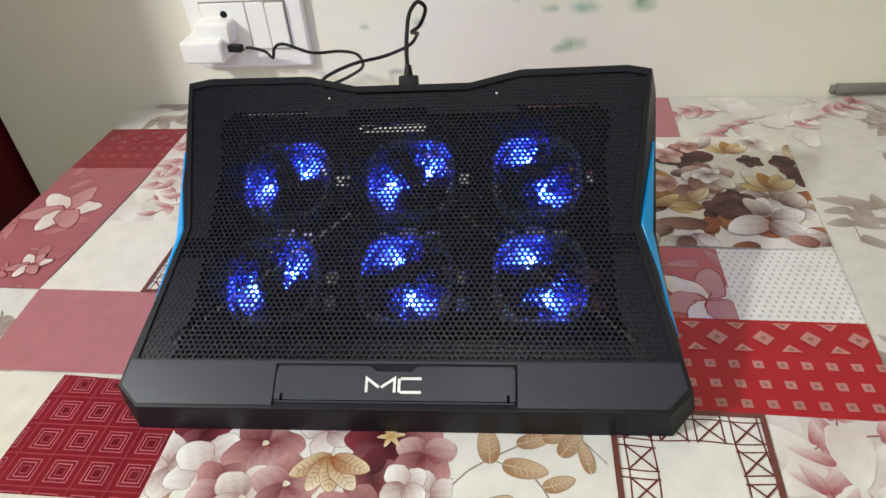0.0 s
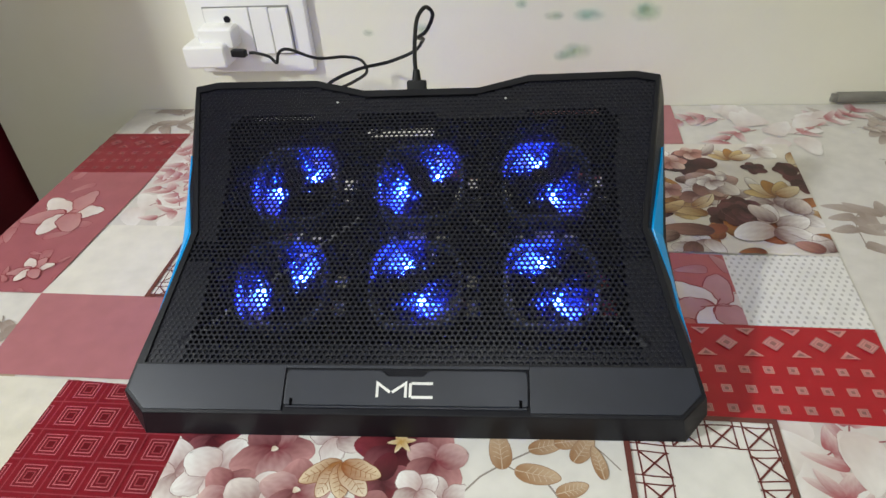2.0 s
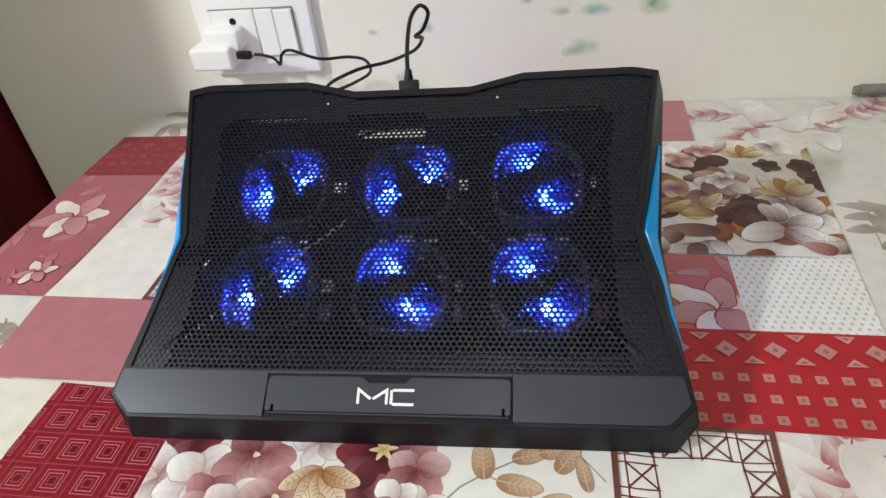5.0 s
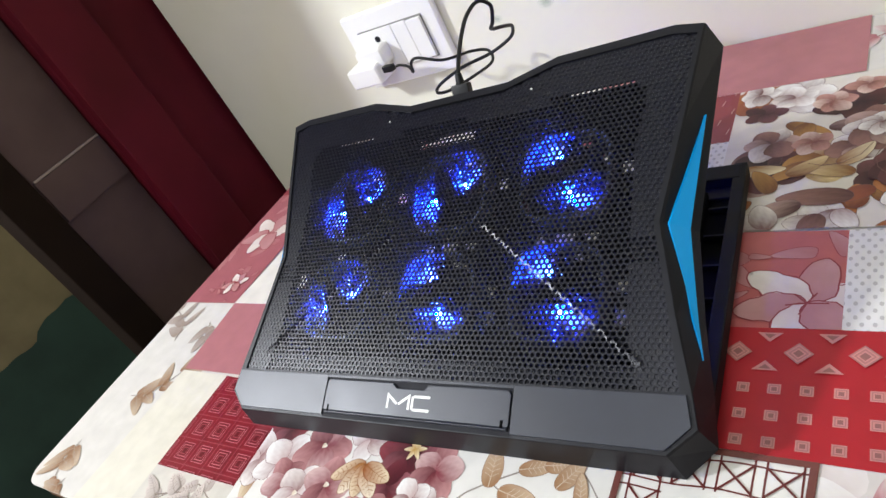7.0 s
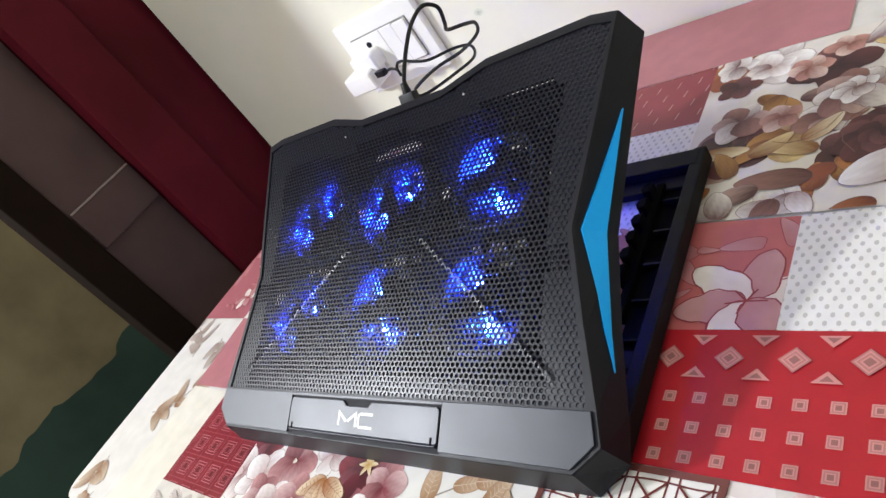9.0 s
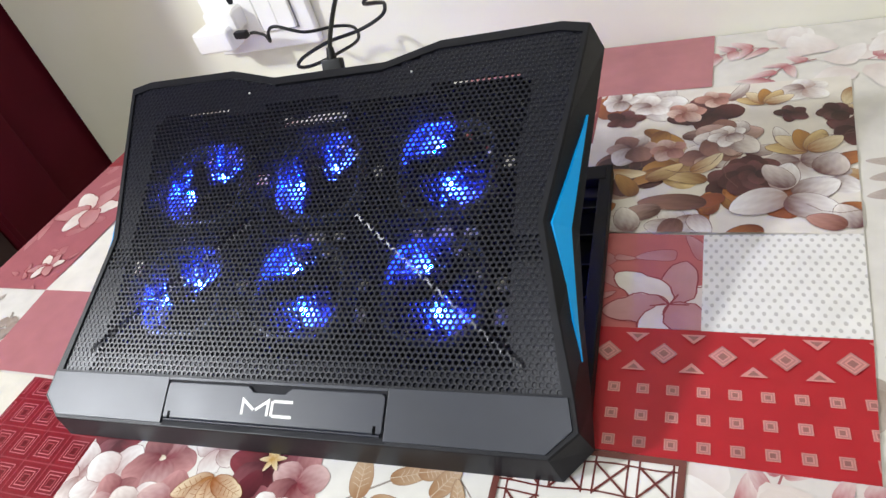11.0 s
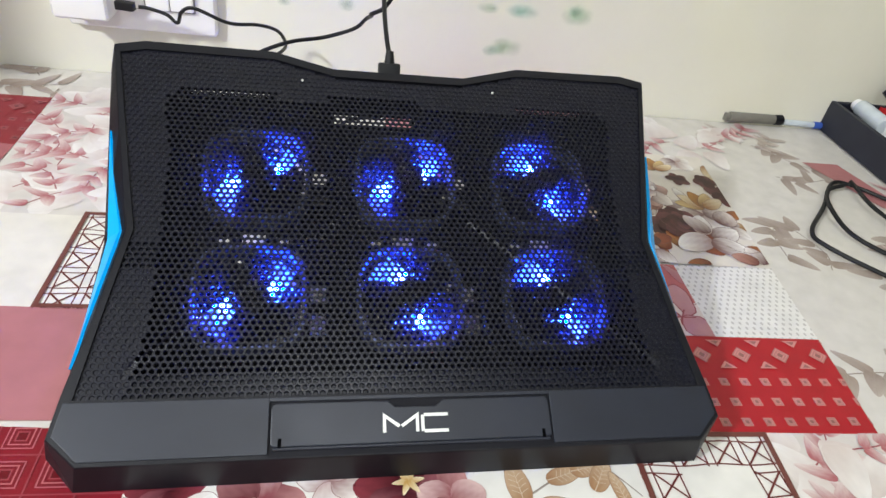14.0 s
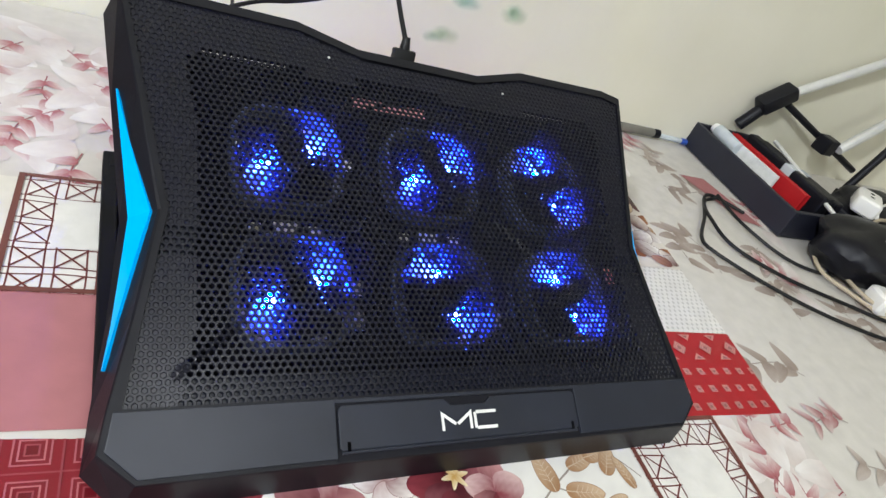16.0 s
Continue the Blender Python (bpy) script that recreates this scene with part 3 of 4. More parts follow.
def front_flowers(p):
    rim = lin("8f6a68")
    wine = [(lin("3a0a12"), lin("8a3a44")), (lin("54202a"), lin("a06068")), (lin("481620"), lin("6d2a35"))]
    rose = [(lin("6d2430"), lin("c79494")), (lin("843c46"), lin("dcbcba")), (lin("5e1f2a"), lin("b07c7e"))]
    white = [(lin("a98484"), lin("faf8f6")), (lin("c9b0ae"), lin("fbfaf8")), (lin("96706f"), lin("eee6e2"))]
    amber = [(lin("7a4322"), lin("c9a27a")), (lin("96623a"), lin("e2cfb0"))]
    for k in range(14):
        p.petal(rng.uniform(-0.16, 0.04), rng.uniform(-0.12, 0.02), rng.uniform(0, 360), rng.uniform(0.025, 0.04), rng.uniform(0.014, 0.022), *rng.choice(amber + wine + rose), None, 0, 0.2, fat=0.8)
    for x, y, s, inks, n, rings in ((-0.138, -0.006, 0.022, wine, 5, 1), (-0.152, -0.036, 0.028, white, 4, 1), (-0.125, -0.034, 0.026, white, 5, 1), (-0.090, -0.014, 0.028, rose, 5, 1), (-0.110, -0.048, 0.022, rose, 5, 1), (-0.092, -0.056, 0.027, white, 5, 1), (-0.066, -0.044, 0.026, rose, 5, 1),
                                    (-0.048, -0.002, 0.022, white, 4, 1), (-0.004, -0.010, 0.029, wine, 6, 1), (-0.012, -0.034, 0.020, wine, 5, 1), (0.022, -0.016, 0.024, rose, 5, 1), (0.030, -0.046, 0.020, white, 4, 1), (0.012, -0.040, 0.018, white, 4, 1), (-0.020, -0.068, 0.026, rose, 5, 1)):
        bloom(p, x, y, s, inks, n, rim if inks is white else None, x * 4000)
    for k, a in enumerate((205, 240, 272, 304, 336)):
        b, t = ((lin("9a5a2c"), lin("e6d3b4")), (lin("a8713e"), lin("eee2cc")))[k % 2]
        p.petal(-0.040, -0.022, a, 0.030 - 0.002 * (k % 3), 0.015, b, t, lin("8a5426"), 0.04, 0.1, lin("9a6230"), fat=0.8, rim_width=0.0004)
    for k in range(14):
        bloom(p, rng.uniform(-0.15, 0.03), rng.uniform(-0.125, -0.080), 0.025, rng.choice((wine, rose, white, amber)), 5, None, k * 50)
    for k in range(6):
        p.petal(-0.003, -0.003, 60 * k + 10, 0.010, 0.0042, lin("c49a52"), lin("f0e4c0"))
    for x, y in ((-0.090, -0.014), (-0.092, -0.056), (-0.066, -0.044)):
        p.petal(x - 0.002, y, 0, 0.005, 0.0045, lin("d9c7b0"), lin("f2ece0"))


def brown_leaves(p):
    stem = lin("9a9088")
    p.line([(0.040, -0.040), (0.052, -0.026), (0.066, -0.016), (0.088, -0.003)], 0.0013, stem)
    p.line([(0.090, -0.022), (0.100, -0.036), (0.108, -0.050)], 0.0013, stem)
    p.line([(0.066, -0.016), (0.078, -0.022)], 0.0010, stem)
    p.line([(0.118, 0.010), (0.132, -0.004), (0.142, -0.016)], 0.0009, stem)
    for x, y, a, n, w in ((0.066, -0.020, 96, 0.030, 0.015), (0.074, -0.020, -12, 0.030, 0.015), (0.100, -0.036, 18, 0.022, 0.011), (0.083, -0.004, 15, 0.026, 0.012), (0.100, 0.002, 10, 0.020, 0.012), (0.112, -0.012, 55, 0.026, 0.013), (0.131, -0.024, 100, 0.026, 0.009),
                          (0.100, -0.052, -20, 0.026, 0.012), (0.056, -0.060, 30, 0.030, 0.014), (0.088, -0.075, 160, 0.028, 0.013), (0.110, -0.085, 40, 0.028, 0.013), (0.060, -0.095, 10, 0.028, 0.013)):
        p.petal(x, y, a, n, w, lin("a57c58"), lin("d0b698"), lin("a5846a"), 0.0, 0.05, lin("d6c3ad"), fat=0.8)


def base_cloth(p):
    for cx, cy in ((0.42, 0.30), (0.47, 0.40), (0.43, 0.22), (0.5, 0.15), (0.42, 0.07), (0.55, 0.28), (0.6, 0.1), (0.68, 0.2), (0.5, 0.48), (0.8, 0.1), (0.9, 0.3), (0.75, 0.02), (0.62, -0.05), (0.45, -0.05), (1.0, 0.1), (1.1, 0.4), (0.72, 0.48),
                   (-0.42, 0.08), (-0.41, 0.0), (-0.43, -0.06), (-0.40, -0.1), (-0.38, 0.11), (-0.43, 0.50), (-0.39, 0.52), (-0.36, 0.49)):
        warm = cy < 0.05 and cx < 0
        a = rng.uniform(0, 6.28)
        p.sprig([(cx, cy), (cx + 0.03 * math.cos(a), cy + 0.03 * math.sin(a)), (cx + 0.075 * math.cos(a + 0.4), cy + 0.075 * math.sin(a + 0.4))], 0.034,
                lin("8f6a4c") if warm else lin("9a897e"), lin("c8b49c") if warm else lin("bcaea5"), rng, lin("998c82"), None, lin("a89c92"))
    for k in range(34):
        cx, cy, a = rng.uniform(0.40, 1.15), rng.uniform(-0.10, 0.52), rng.uniform(0, 6.28)
        red = rng.random() < 0.3
        p.sprig([(cx, cy), (cx + 0.02 * math.cos(a), cy + 0.02 * math.sin(a)), (cx + 0.05 * math.cos(a + 0.4), cy + 0.05 * math.sin(a + 0.4))], 0.026,
                lin("a5686c") if red else lin("aa9a90"), lin("dccac6") if red else lin("cdc2ba"), rng, lin("a89c92"), None, None)
    for x, y, a in ((0.33, 0.50, 170), (0.40, 0.46, 30), (0.36, 0.47, 200), (0.44, 0.50, 10), (0.6, 0.33, 60), (0.55, 0.2, 100), (0.70, 0.30, 20)):
        red_leaves(p, ((x, y, a),), 0.026)


corner = [(-0.468 + 0.022 * (1 - math.cos(radians(a))), -0.116 + 0.022 * (1 - math.sin(radians(a)))) for a in range(0, 91, 15)]
outline = [(-0.468, 0.5435)] + corner + [(1.305, -0.116), (1.305, 0.5435)]
body = prism(outline, 0.0, 0.0010)
part("sheet", body, material("cloth_edge_vinyl", "ddd6cc", 0.4), cloth)
skirt = box(-0.4685, -0.4665, -0.09, 0.543, -0.05, 0.0008)
part("hem", skirt, material("cloth_hem_vinyl", "cfc8bd", 0.4), cloth)
patch(outline, lin("dcd7d0"), base_cloth)
CLOTH_Z = 0.0023
patch([(-0.467, 0.363), (-0.356, 0.363), (-0.358, 0.466), (-0.467, 0.466)], lin("8f2f38"), lambda p: red_geometry(p, -0.41, 0.366, lin("a4565b"), 0.0165))
patch([(-0.467, 0.142), (-0.363, 0.141), (-0.356, 0.363), (-0.467, 0.363)], lin("a9646a"), lambda p: (pink_flower(p, -0.418, 0.272, 0.042), pink_flower(p, -0.395, 0.175, 0.02)))
patch([(-0.354, 0.252), (-0.15, 0.25), (-0.15, 0.5), (-0.358, 0.5)], lin("d9d2cc"), lambda p: red_leaves(p, [(-0.33 + 0.035 * i + 0.01 * (j % 2), 0.29 + 0.055 * j, 50 + 70 * i + 40 * j) for i in range(4) for j in range(4)], 0.024))
patch([(-0.363, 0.141), (-0.258, 0.14), (-0.26, 0.252), (-0.354, 0.252)], CREAM)
patch([(-0.261, 0.139), (-0.15, 0.139), (-0.15, 0.257), (-0.261, 0.257)], SNOW, lambda p: lattice(p, -0.257, 0.253))
patch([(-0.363, 0.141), (-0.15, 0.139), (-0.15, 0.042), (-0.354, 0.043)], lin("b4767a"))
patch([(-0.354, 0.041), (-0.275, 0.040), (-0.276, -0.115), (-0.36, -0.115)], lin("e2dccd"))
patch([(-0.275, 0.040), (-0.16, 0.034), (-0.16, -0.063), (-0.276, -0.063)], lin("861c29"), lambda p: diamonds(p, -0.2525, 0.031))
patch([(-0.276, -0.063), (-0.16, -0.063), (-0.16, -0.115), (-0.276, -0.115)], lin("d8d2c8"), lambda p: grey_leaves(p, 3))
patch([(-0.162, 0.06), (0.045, 0.06), (0.041, -0.115), (-0.16, -0.115)], SNOW, front_flowers)
patch([(0.045, 0.06), (0.146, 0.06), (0.146, -0.115), (0.041, -0.115)], SNOW, brown_leaves)
patch([(0.146, 0.031), (0.251, 0.030), (0.243, -0.085), (0.146, -0.085)], SNOW, lambda p: lattice(p, 0.152, 0.026))
patch([(0.251, 0.030), (0.345, 0.028), (0.335, -0.115), (0.243, -0.115)], lin("d9d1cc"), lambda p: red_leaves(p, ((0.27, 0.0, 40), (0.30, -0.02, 200), (0.29, -0.06, 80), (0.33, -0.05, 20), (0.26, -0.08, 60), (0.31, 0.015, 10)), 0.026))
patch([(0.14, 0.033), (0.341, 0.028), (0.352, 0.123), (0.14, 0.126)], CRIMSON, lambda p: red_geometry(p, 0.208, 0.030, lin("d08c86")))
patch([(0.258, 0.124), (0.352, 0.123), (0.361, 0.217), (0.260, 0.217)], SNOW, dots)
patch([(0.13, 0.125), (0.258, 0.124), (0.260, 0.217), (0.13, 0.224)], lin("b8605f"), lambda p: (pink_flower(p, 0.238, 0.146, 0.042), pink_flower(p, 0.17, 0.19, 0.022)))
patch([(0.164, 0.222), (0.361, 0.217), (0.383, 0.433), (0.164, 0.433)], lin("e2dacf"), big_flowers)
patch([(-0.1, 0.20), (0.164, 0.22), (0.164, 0.348), (-0.1, 0.35)], SNOW, dots)
patch([(0.0, 0.35), (0.164, 0.348), (0.164, 0.433), (0.0, 0.43)], lin("8c3a40"), lambda p: [p.line([(0.02 + 0.02 * i + 0.01 * (j % 2), 0.36 + 0.017 * j), (0.022 + 0.02 * i + 0.01 * (j % 2), 0.369 + 0.017 * j)], 0.0009, lin("c9a09a")) for i in range(8) for j in range(5)])
patch([(0.0, 0.432), (0.268, 0.434), (0.272, 0.543), (0.0, 0.543)], lin("b37478"))
patch([(0.53, 0.44), (0.58, 0.44), (0.61, 0.33), (0.575, 0.34)], lin("b5797a"))

# ---- the cooler ----
SLOPE = 28.0
cooler = tagged(empty("laptop_cooler", (0, 0.14, 0.751)), "black laptop cooling pad with six blue-lit fans, propped on a tablecloth", "laptop cooler")
TILT = Matrix.Translation((0, -0.14, -0.751)) @ pose(0, 0, 0.774, SLOPE)
BASE = Matrix.Translation((0, -0.14, -0.751))


def both(half):
    """A half outline from the rear middle round to the front, closed by its mirror image."""
    return [(x, y) for x, y in half] + [(-x, y) for x, y in half[::-1]]


TOP = both([(0.049, 0.2728), (0.092, 0.285), (0.180, 0.286), (0.199, 0.2815), (0.1865, 0.21), (0.1735, 0.1395), (0.1845, 0.08), (0.1945, 0.035), (0.198, 0.015), (0.1815, 0.0)])
LOW = both([(0.049, 0.2710), (0.092, 0.283), (0.185, 0.284), (0.206, 0.276), (0.1990, 0.21), (0.1920, 0.1395), (0.1962, 0.08), (0.2015, 0.035), (0.2038, 0.008), (0.187, -0.0105)])
INNER = both([(0.047, 0.2660), (0.091, 0.2780), (0.178, 0.2790), (0.1945, 0.2750), (0.1828, 0.21), (0.1695, 0.1395), (0.1803, 0.08), (0.1880, 0.0355), (0.1880, 0.0350), (0.15, 0.0350)])
DEEP_N = -0.0225


def ring(outline, n, grow=0.0):
    return [(x + (grow if x > 0 else -grow), y, n) for x, y in outline]


low_n = [(x, y, -0.0213 if y < 0 else DEEP_N) for x, y in LOW]
soft = [(t[0] * 0.93 + b[0] * 0.07, t[1] * 0.93 + b[1] * 0.07, -0.0012) for t, b in zip(TOP, LOW)]
bm = bridge([low_n, soft, [(x * 0.998, y * 0.999 + 0.0001, 0.0) for x, y in TOP], [(x, y, 0.0) for x, y in INNER], [(x * 0.997, y, -0.004) for x, y in INNER]], m=TILT)
shell = part("shell", bm, BLACK, cooler, "matt black moulded plastic shell with waisted sides")


ledge_in = [(x * (0.90 if abs(x) > 0.14 else 0.97), y + (0.014 if y < 0.04 else -0.006 if y > 0.25 else 0)) for x, y in INNER]
part("rim_ledge", bridge([[(x, y, -0.0036) for x, y in INNER], [(x, y, -0.0040) for x, y in ledge_in], [(x, y, -0.012) for x, y in ledge_in]], m=TILT), BLACK_SATIN, cooler)


def inside(poly, x, y):
    hit = False
    for (x0, y0), (x1, y1) in zip(poly, poly[1:] + poly[:1]):
        if (y0 > y) != (y1 > y) and x < x0 + (y - y0) * (x1 - x0) / (y1 - y0):
            hit = not hit
    return hit


def crease(x, y):
    """The pressed folds that run inwards from the sheet's front corners."""
    d = abs((abs(x) - 0.097) * 0.64 + (y - 0.1065) * 0.77) if 0.042 < abs(x) < 0.166 and y < 0.152 else 1
    return 0.0008 * max(0, 1 - d / 0.0026)


def blind(x, y):
    """The border of the sheet is only dimpled: its holes are closed by the rim behind it."""
    if 0.150 < abs(x) < 0.176 and 0.112 < y < 0.132:
        return False
    if (0.088 < abs(x) < 0.155 and y < 0.2512) or (-0.052 < x < 0.013 and y < 0.2500):
        return False
    return y > 0.243 or not inside(INNER, abs(x) + 0.026, y)


def perforated():
    pitch, hole = 0.00415, 0.00134
    verts, faces = [], []
    cell = pitch / math.sqrt(3)
    for row in range(72):
        y = 0.0362 + row * pitch * math.sqrt(3) / 2
        for col in range(-49, 50):
            x = (col + 0.5 * (row % 2)) * pitch
            if not inside(INNER, abs(x) - 0.0018, y) or not inside(INNER, abs(x) - 0.0018, y - 0.0012):
                continue
            s = len(verts)
            for r, z in ((cell, 0.0), (hole * 1.28, 0.0), (hole, -0.0005), (hole, -0.0012)):
                for k in range(6):
                    a = radians(30 + 60 * k)
                    vx, vy = x + r * math.cos(a), y + r * math.sin(a)
                    verts.append((vx, vy, z - 0.0012 + crease(vx, vy)))
            for lay in range(3):
                for k in range(6):
                    j = (k + 1) % 6
                    faces.append((s + lay * 6 + k, s + lay * 6 + j, s + lay * 6 + 6 + j, s + lay * 6 + 6 + k))
            if blind(x, y):
                faces.append(tuple(s + 12 + k for k in range(6)))
    me = bpy.data.meshes.new("mesh_grille")
    me.from_pydata([TILT @ Vector(v) for v in verts], [], faces)
    me.materials.append(MESH)
    ob = new("mesh_grille", me)
    ob.parent = cooler
    tagged(ob, "black perforated steel grille with hexagonal rows of holes")


perforated()

# the tray under the grille, open under the fans and at small vents
FANS = [(x, y) for y in (0.1862, 0.0985) for x in (-0.0995, 0.0020, 0.1020)]
FAN_R = 0.0335


def floor_tray():
    """A plate with round openings at the fans and clusters of small slots, from a fine grid of cells."""
    step = 0.0025
    slots = [(-0.048, 0.009, 0.2390, 0.2485), (-0.150, -0.095, 0.2600, 0.2630), (0.095, 0.150, 0.2600, 0.2630), (-0.172, -0.157, 0.116, 0.128), (0.157, 0.172, 0.116, 0.128)]
    for fx, fy in FANS:
        slots += [(fx + 0.0375, fx + 0.0475, fy - 0.0200, fy - 0.0085), (fx + 0.0375, fx + 0.0465, fy + 0.001, fy + 0.011),
                  (fx - 0.009, fx + 0.006, fy - 0.0500, fy - 0.0385), (fx - 0.024, fx - 0.016, fy - 0.046, fy - 0.041), (fx + 0.014, fx + 0.022, fy - 0.046, fy - 0.041)]
    bm = bmesh.new()
    cache = {}

    def v(i, j):
        if (i, j) not in cache:
            cache[i, j] = bm.verts.new((i * step, j * step, -0.0215))
        return cache[i, j]

    outline = [(x * 0.97, y) for x, y in LOW]
    for i in range(-80, 80):
        for j in range(0, 114):
            x, y = (i + 0.5) * step, (j + 0.5) * step
            if not inside(outline, x, y) or any(math.hypot(x - fx, y - fy) < FAN_R - 0.001 for fx, fy in FANS):
                continue
            if any(a < x < b and c < y < d for a, b, c, d in slots):
                continue
            bm.faces.new((v(i, j), v(i + 1, j), v(i + 1, j + 1), v(i, j + 1)))
    bmesh.ops.solidify(bm, geom=bm.faces[:], thickness=0.0015)
    return finish(bm, m=TILT)


part("base_tray", floor_tray(), GAP, cooler)


def fan_at(x, y, turn):
    """A fan: round-cornered housing, hub, eight blades, four struts, two lamps."""
    m = TILT @ Matrix.Translation((x, y, 0)) @ pose(0, 0, 0, 0, 0, turn)
    n = 40

    def ringed(r, z):
        """A round-cornered square."""
        out = []
        for k in range(n):
            c, d = math.cos(k * math.tau / n), math.sin(k * math.tau / n)
            q = 0.965 * r / (abs(c) ** 3.4 + abs(d) ** 3.4) ** (1 / 3.4)
            out.append((q * c, q * d, z))
        return out

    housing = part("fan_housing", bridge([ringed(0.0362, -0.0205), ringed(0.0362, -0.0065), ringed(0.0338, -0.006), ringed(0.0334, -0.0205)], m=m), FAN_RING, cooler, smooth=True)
    # Added disc that blocks LED light from leaking out of the fan's back
    part("light_stop", cylinder(0.0285, -0.0206, -0.0198, 36, 0, m), GAP, housing)
    part("hub", cylinder(0.0125, -0.019, -0.0055, 24, 0.0012, m), GAP, housing, smooth=True)
    for k in range(8):
        bm = bmesh.new()
        rows = []
        for i in range(6):
            r = 0.0125 + 0.0195 * i / 5
            row = []
            for j in range(4):
                a = radians(k * 45 + 91 + j * 12.5 + i * 5)
                row.append(bm.verts.new((r * math.cos(a), r * math.sin(a), -0.0105 - 0.0022 * j)))
            rows.append(row)
        for a, b in zip(rows, rows[1:]):
            for j in range(3):
                bm.faces.new((a[j], a[j + 1], b[j + 1], b[j]))
        bmesh.ops.solidify(bm, geom=bm.faces[:], thickness=0.0008)
        # The two blades beside the LEDs take the colour with the painted glow
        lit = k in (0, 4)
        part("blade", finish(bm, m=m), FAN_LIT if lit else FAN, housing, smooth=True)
    for k in range(4):
        a = radians(45 + 90 * k)
        part("strut", rod(m @ Vector((0.012 * math.cos(a), 0.012 * math.sin(a), -0.0195)), m @ Vector((0.0345 * math.cos(a), 0.0345 * math.sin(a), -0.0195)), 0.0013, 8), GAP, housing)
    # Added unseen lamp under the rear side fans, to tint the cloth below blue
    if y > 0.15 and abs(x) > 0.05:
        part("led", box(-0.0010, 0.0010, -0.0008, 0.0008, -0.0216, -0.0207, 0.0003, m, 1), LED, housing, "glowing blue light")
    for a in (112, 292):
        q = m @ Matrix.Translation((0.0150 * math.cos(radians(a)), 0.0150 * math.sin(radians(a)), -0.0090))
        part("led", box(-0.0017, 0.0017, -0.0012, 0.0012, -0.0010, 0.0008, 0.0003, q, 1), LED, housing, "glowing blue light")
        # Thin walls added to hold each LED's light to a crisp wedge
        for edge in (a - 25, a + 56):
            q = m @ pose(0, 0, 0, 0, 0, edge)
            part("light_baffle", box(0.0118, 0.0300, -0.0003, 0.0003, -0.0170, -0.0074, 0, q), GAP, housing)


for (fx, fy), turn in zip(FANS, (-88, -88, 0, -88, 0, 0)):
    fan_at(fx, fy, turn)

# the fan leads that run round the housings under the grille
for pts in (((-0.049, 0.155), (-0.0495, 0.207), (-0.040, 0.230), (0.002, 0.238), (0.038, 0.232), (0.053, 0.207), (0.073, 0.181), (0.098, 0.155)),
            ((0.0495, 0.118), (0.050, 0.072), (0.065, 0.051), (0.100, 0.0475), (0.128, 0.047), (0.140, 0.054))):
    part("fan_lead", tube([TILT @ Vector((x, y, -0.0045)) for x, y in pts], 0.0013, 8), RUBBER, cooler, "thin black fan lead", smooth=True)
for s in (-1, 1):
    part("rivet", cylinder(0.0010, -0.0014, -0.0006, 12, 0.0003, TILT @ Matrix.Translation((s * 0.071, 0.2615, 0))), CHROME, cooler, "tiny bright rivet", smooth=True)

# front plate, its recess, the hinged stop flap and the logo
PLATE_IN = 0.0838
plate_l = [(-0.190, 0.0335), (-PLATE_IN, 0.0335), (-PLATE_IN, 0.0022), (-0.1805, 0.0022), (-0.1948, 0.0160), (-0.1918, 0.0335)]
plate = part("front_plate", prism(plate_l, -0.001, 0.0016, 0.0004, TILT), BLACK_SATIN, cooler, "satin black front plate")
part("front_plate", prism([(-x, y) for x, y in plate_l[::-1]], -0.001, 0.0016, 0.0004, TILT), BLACK_SATIN, cooler, "satin black front plate")
part("front_plate", box(-PLATE_IN, PLATE_IN, 0.0313, 0.0335, -0.001, 0.0016, 0.0003, TILT), BLACK_SATIN, cooler)
part("flap_recess", box(-PLATE_IN, PLATE_IN, 0.0008, 0.0313, -0.0010, 0.00025, 0, TILT), GAP, cooler)
half_flap = [(0.0812, 0.0060), (0.0826, 0.0072), (0.0826, 0.0268), (0.0818, 0.0288), (0.0800, 0.0300), (0.0165, 0.0300), (0.0120, 0.0262)]
flap = part("stop_flap", prism(half_flap + [(-x, y) for x, y in half_flap[::-1]], 0.0002, 0.0021, 0.0006, TILT), BLACK_SATIN, cooler, "hinged satin black stop flap with a finger notch")
part("hinge_lip", rod(TILT @ Vector((-0.0812, 0.0050, 0.0009)), TILT @ Vector((0.0812, 0.0050, 0.0009)), 0.0011, 12), BLACK_SATIN, flap, smooth=True)
for s in (-1, 1):
    part("hinge_slot", box(s * 0.0775 - 0.0010, s * 0.0775 + 0.0010, 0.0056, 0.0105, 0.0018, 0.00225, 0, TILT), VOID, flap)


def stroke(points, width):
    """A bent flat bar."""
    v = [Vector(p) for p in points]
    left, right = [], []
    for i, p in enumerate(v):
        d1 = (v[i] - v[i - 1]).normalized() if i else (v[1] - v[0]).normalized()
        d2 = (v[i + 1] - v[i]).normalized() if i < len(v) - 1 else d1
        t = (d1 + d2).normalized()
        w = width / 2 / max(0.5, t.dot(d1))
        left.append(p + Vector((-t.y, t.x)) * w)
        right.append(p - Vector((-t.y, t.x)) * w)
    return [tuple(p) for p in left + right[::-1]]


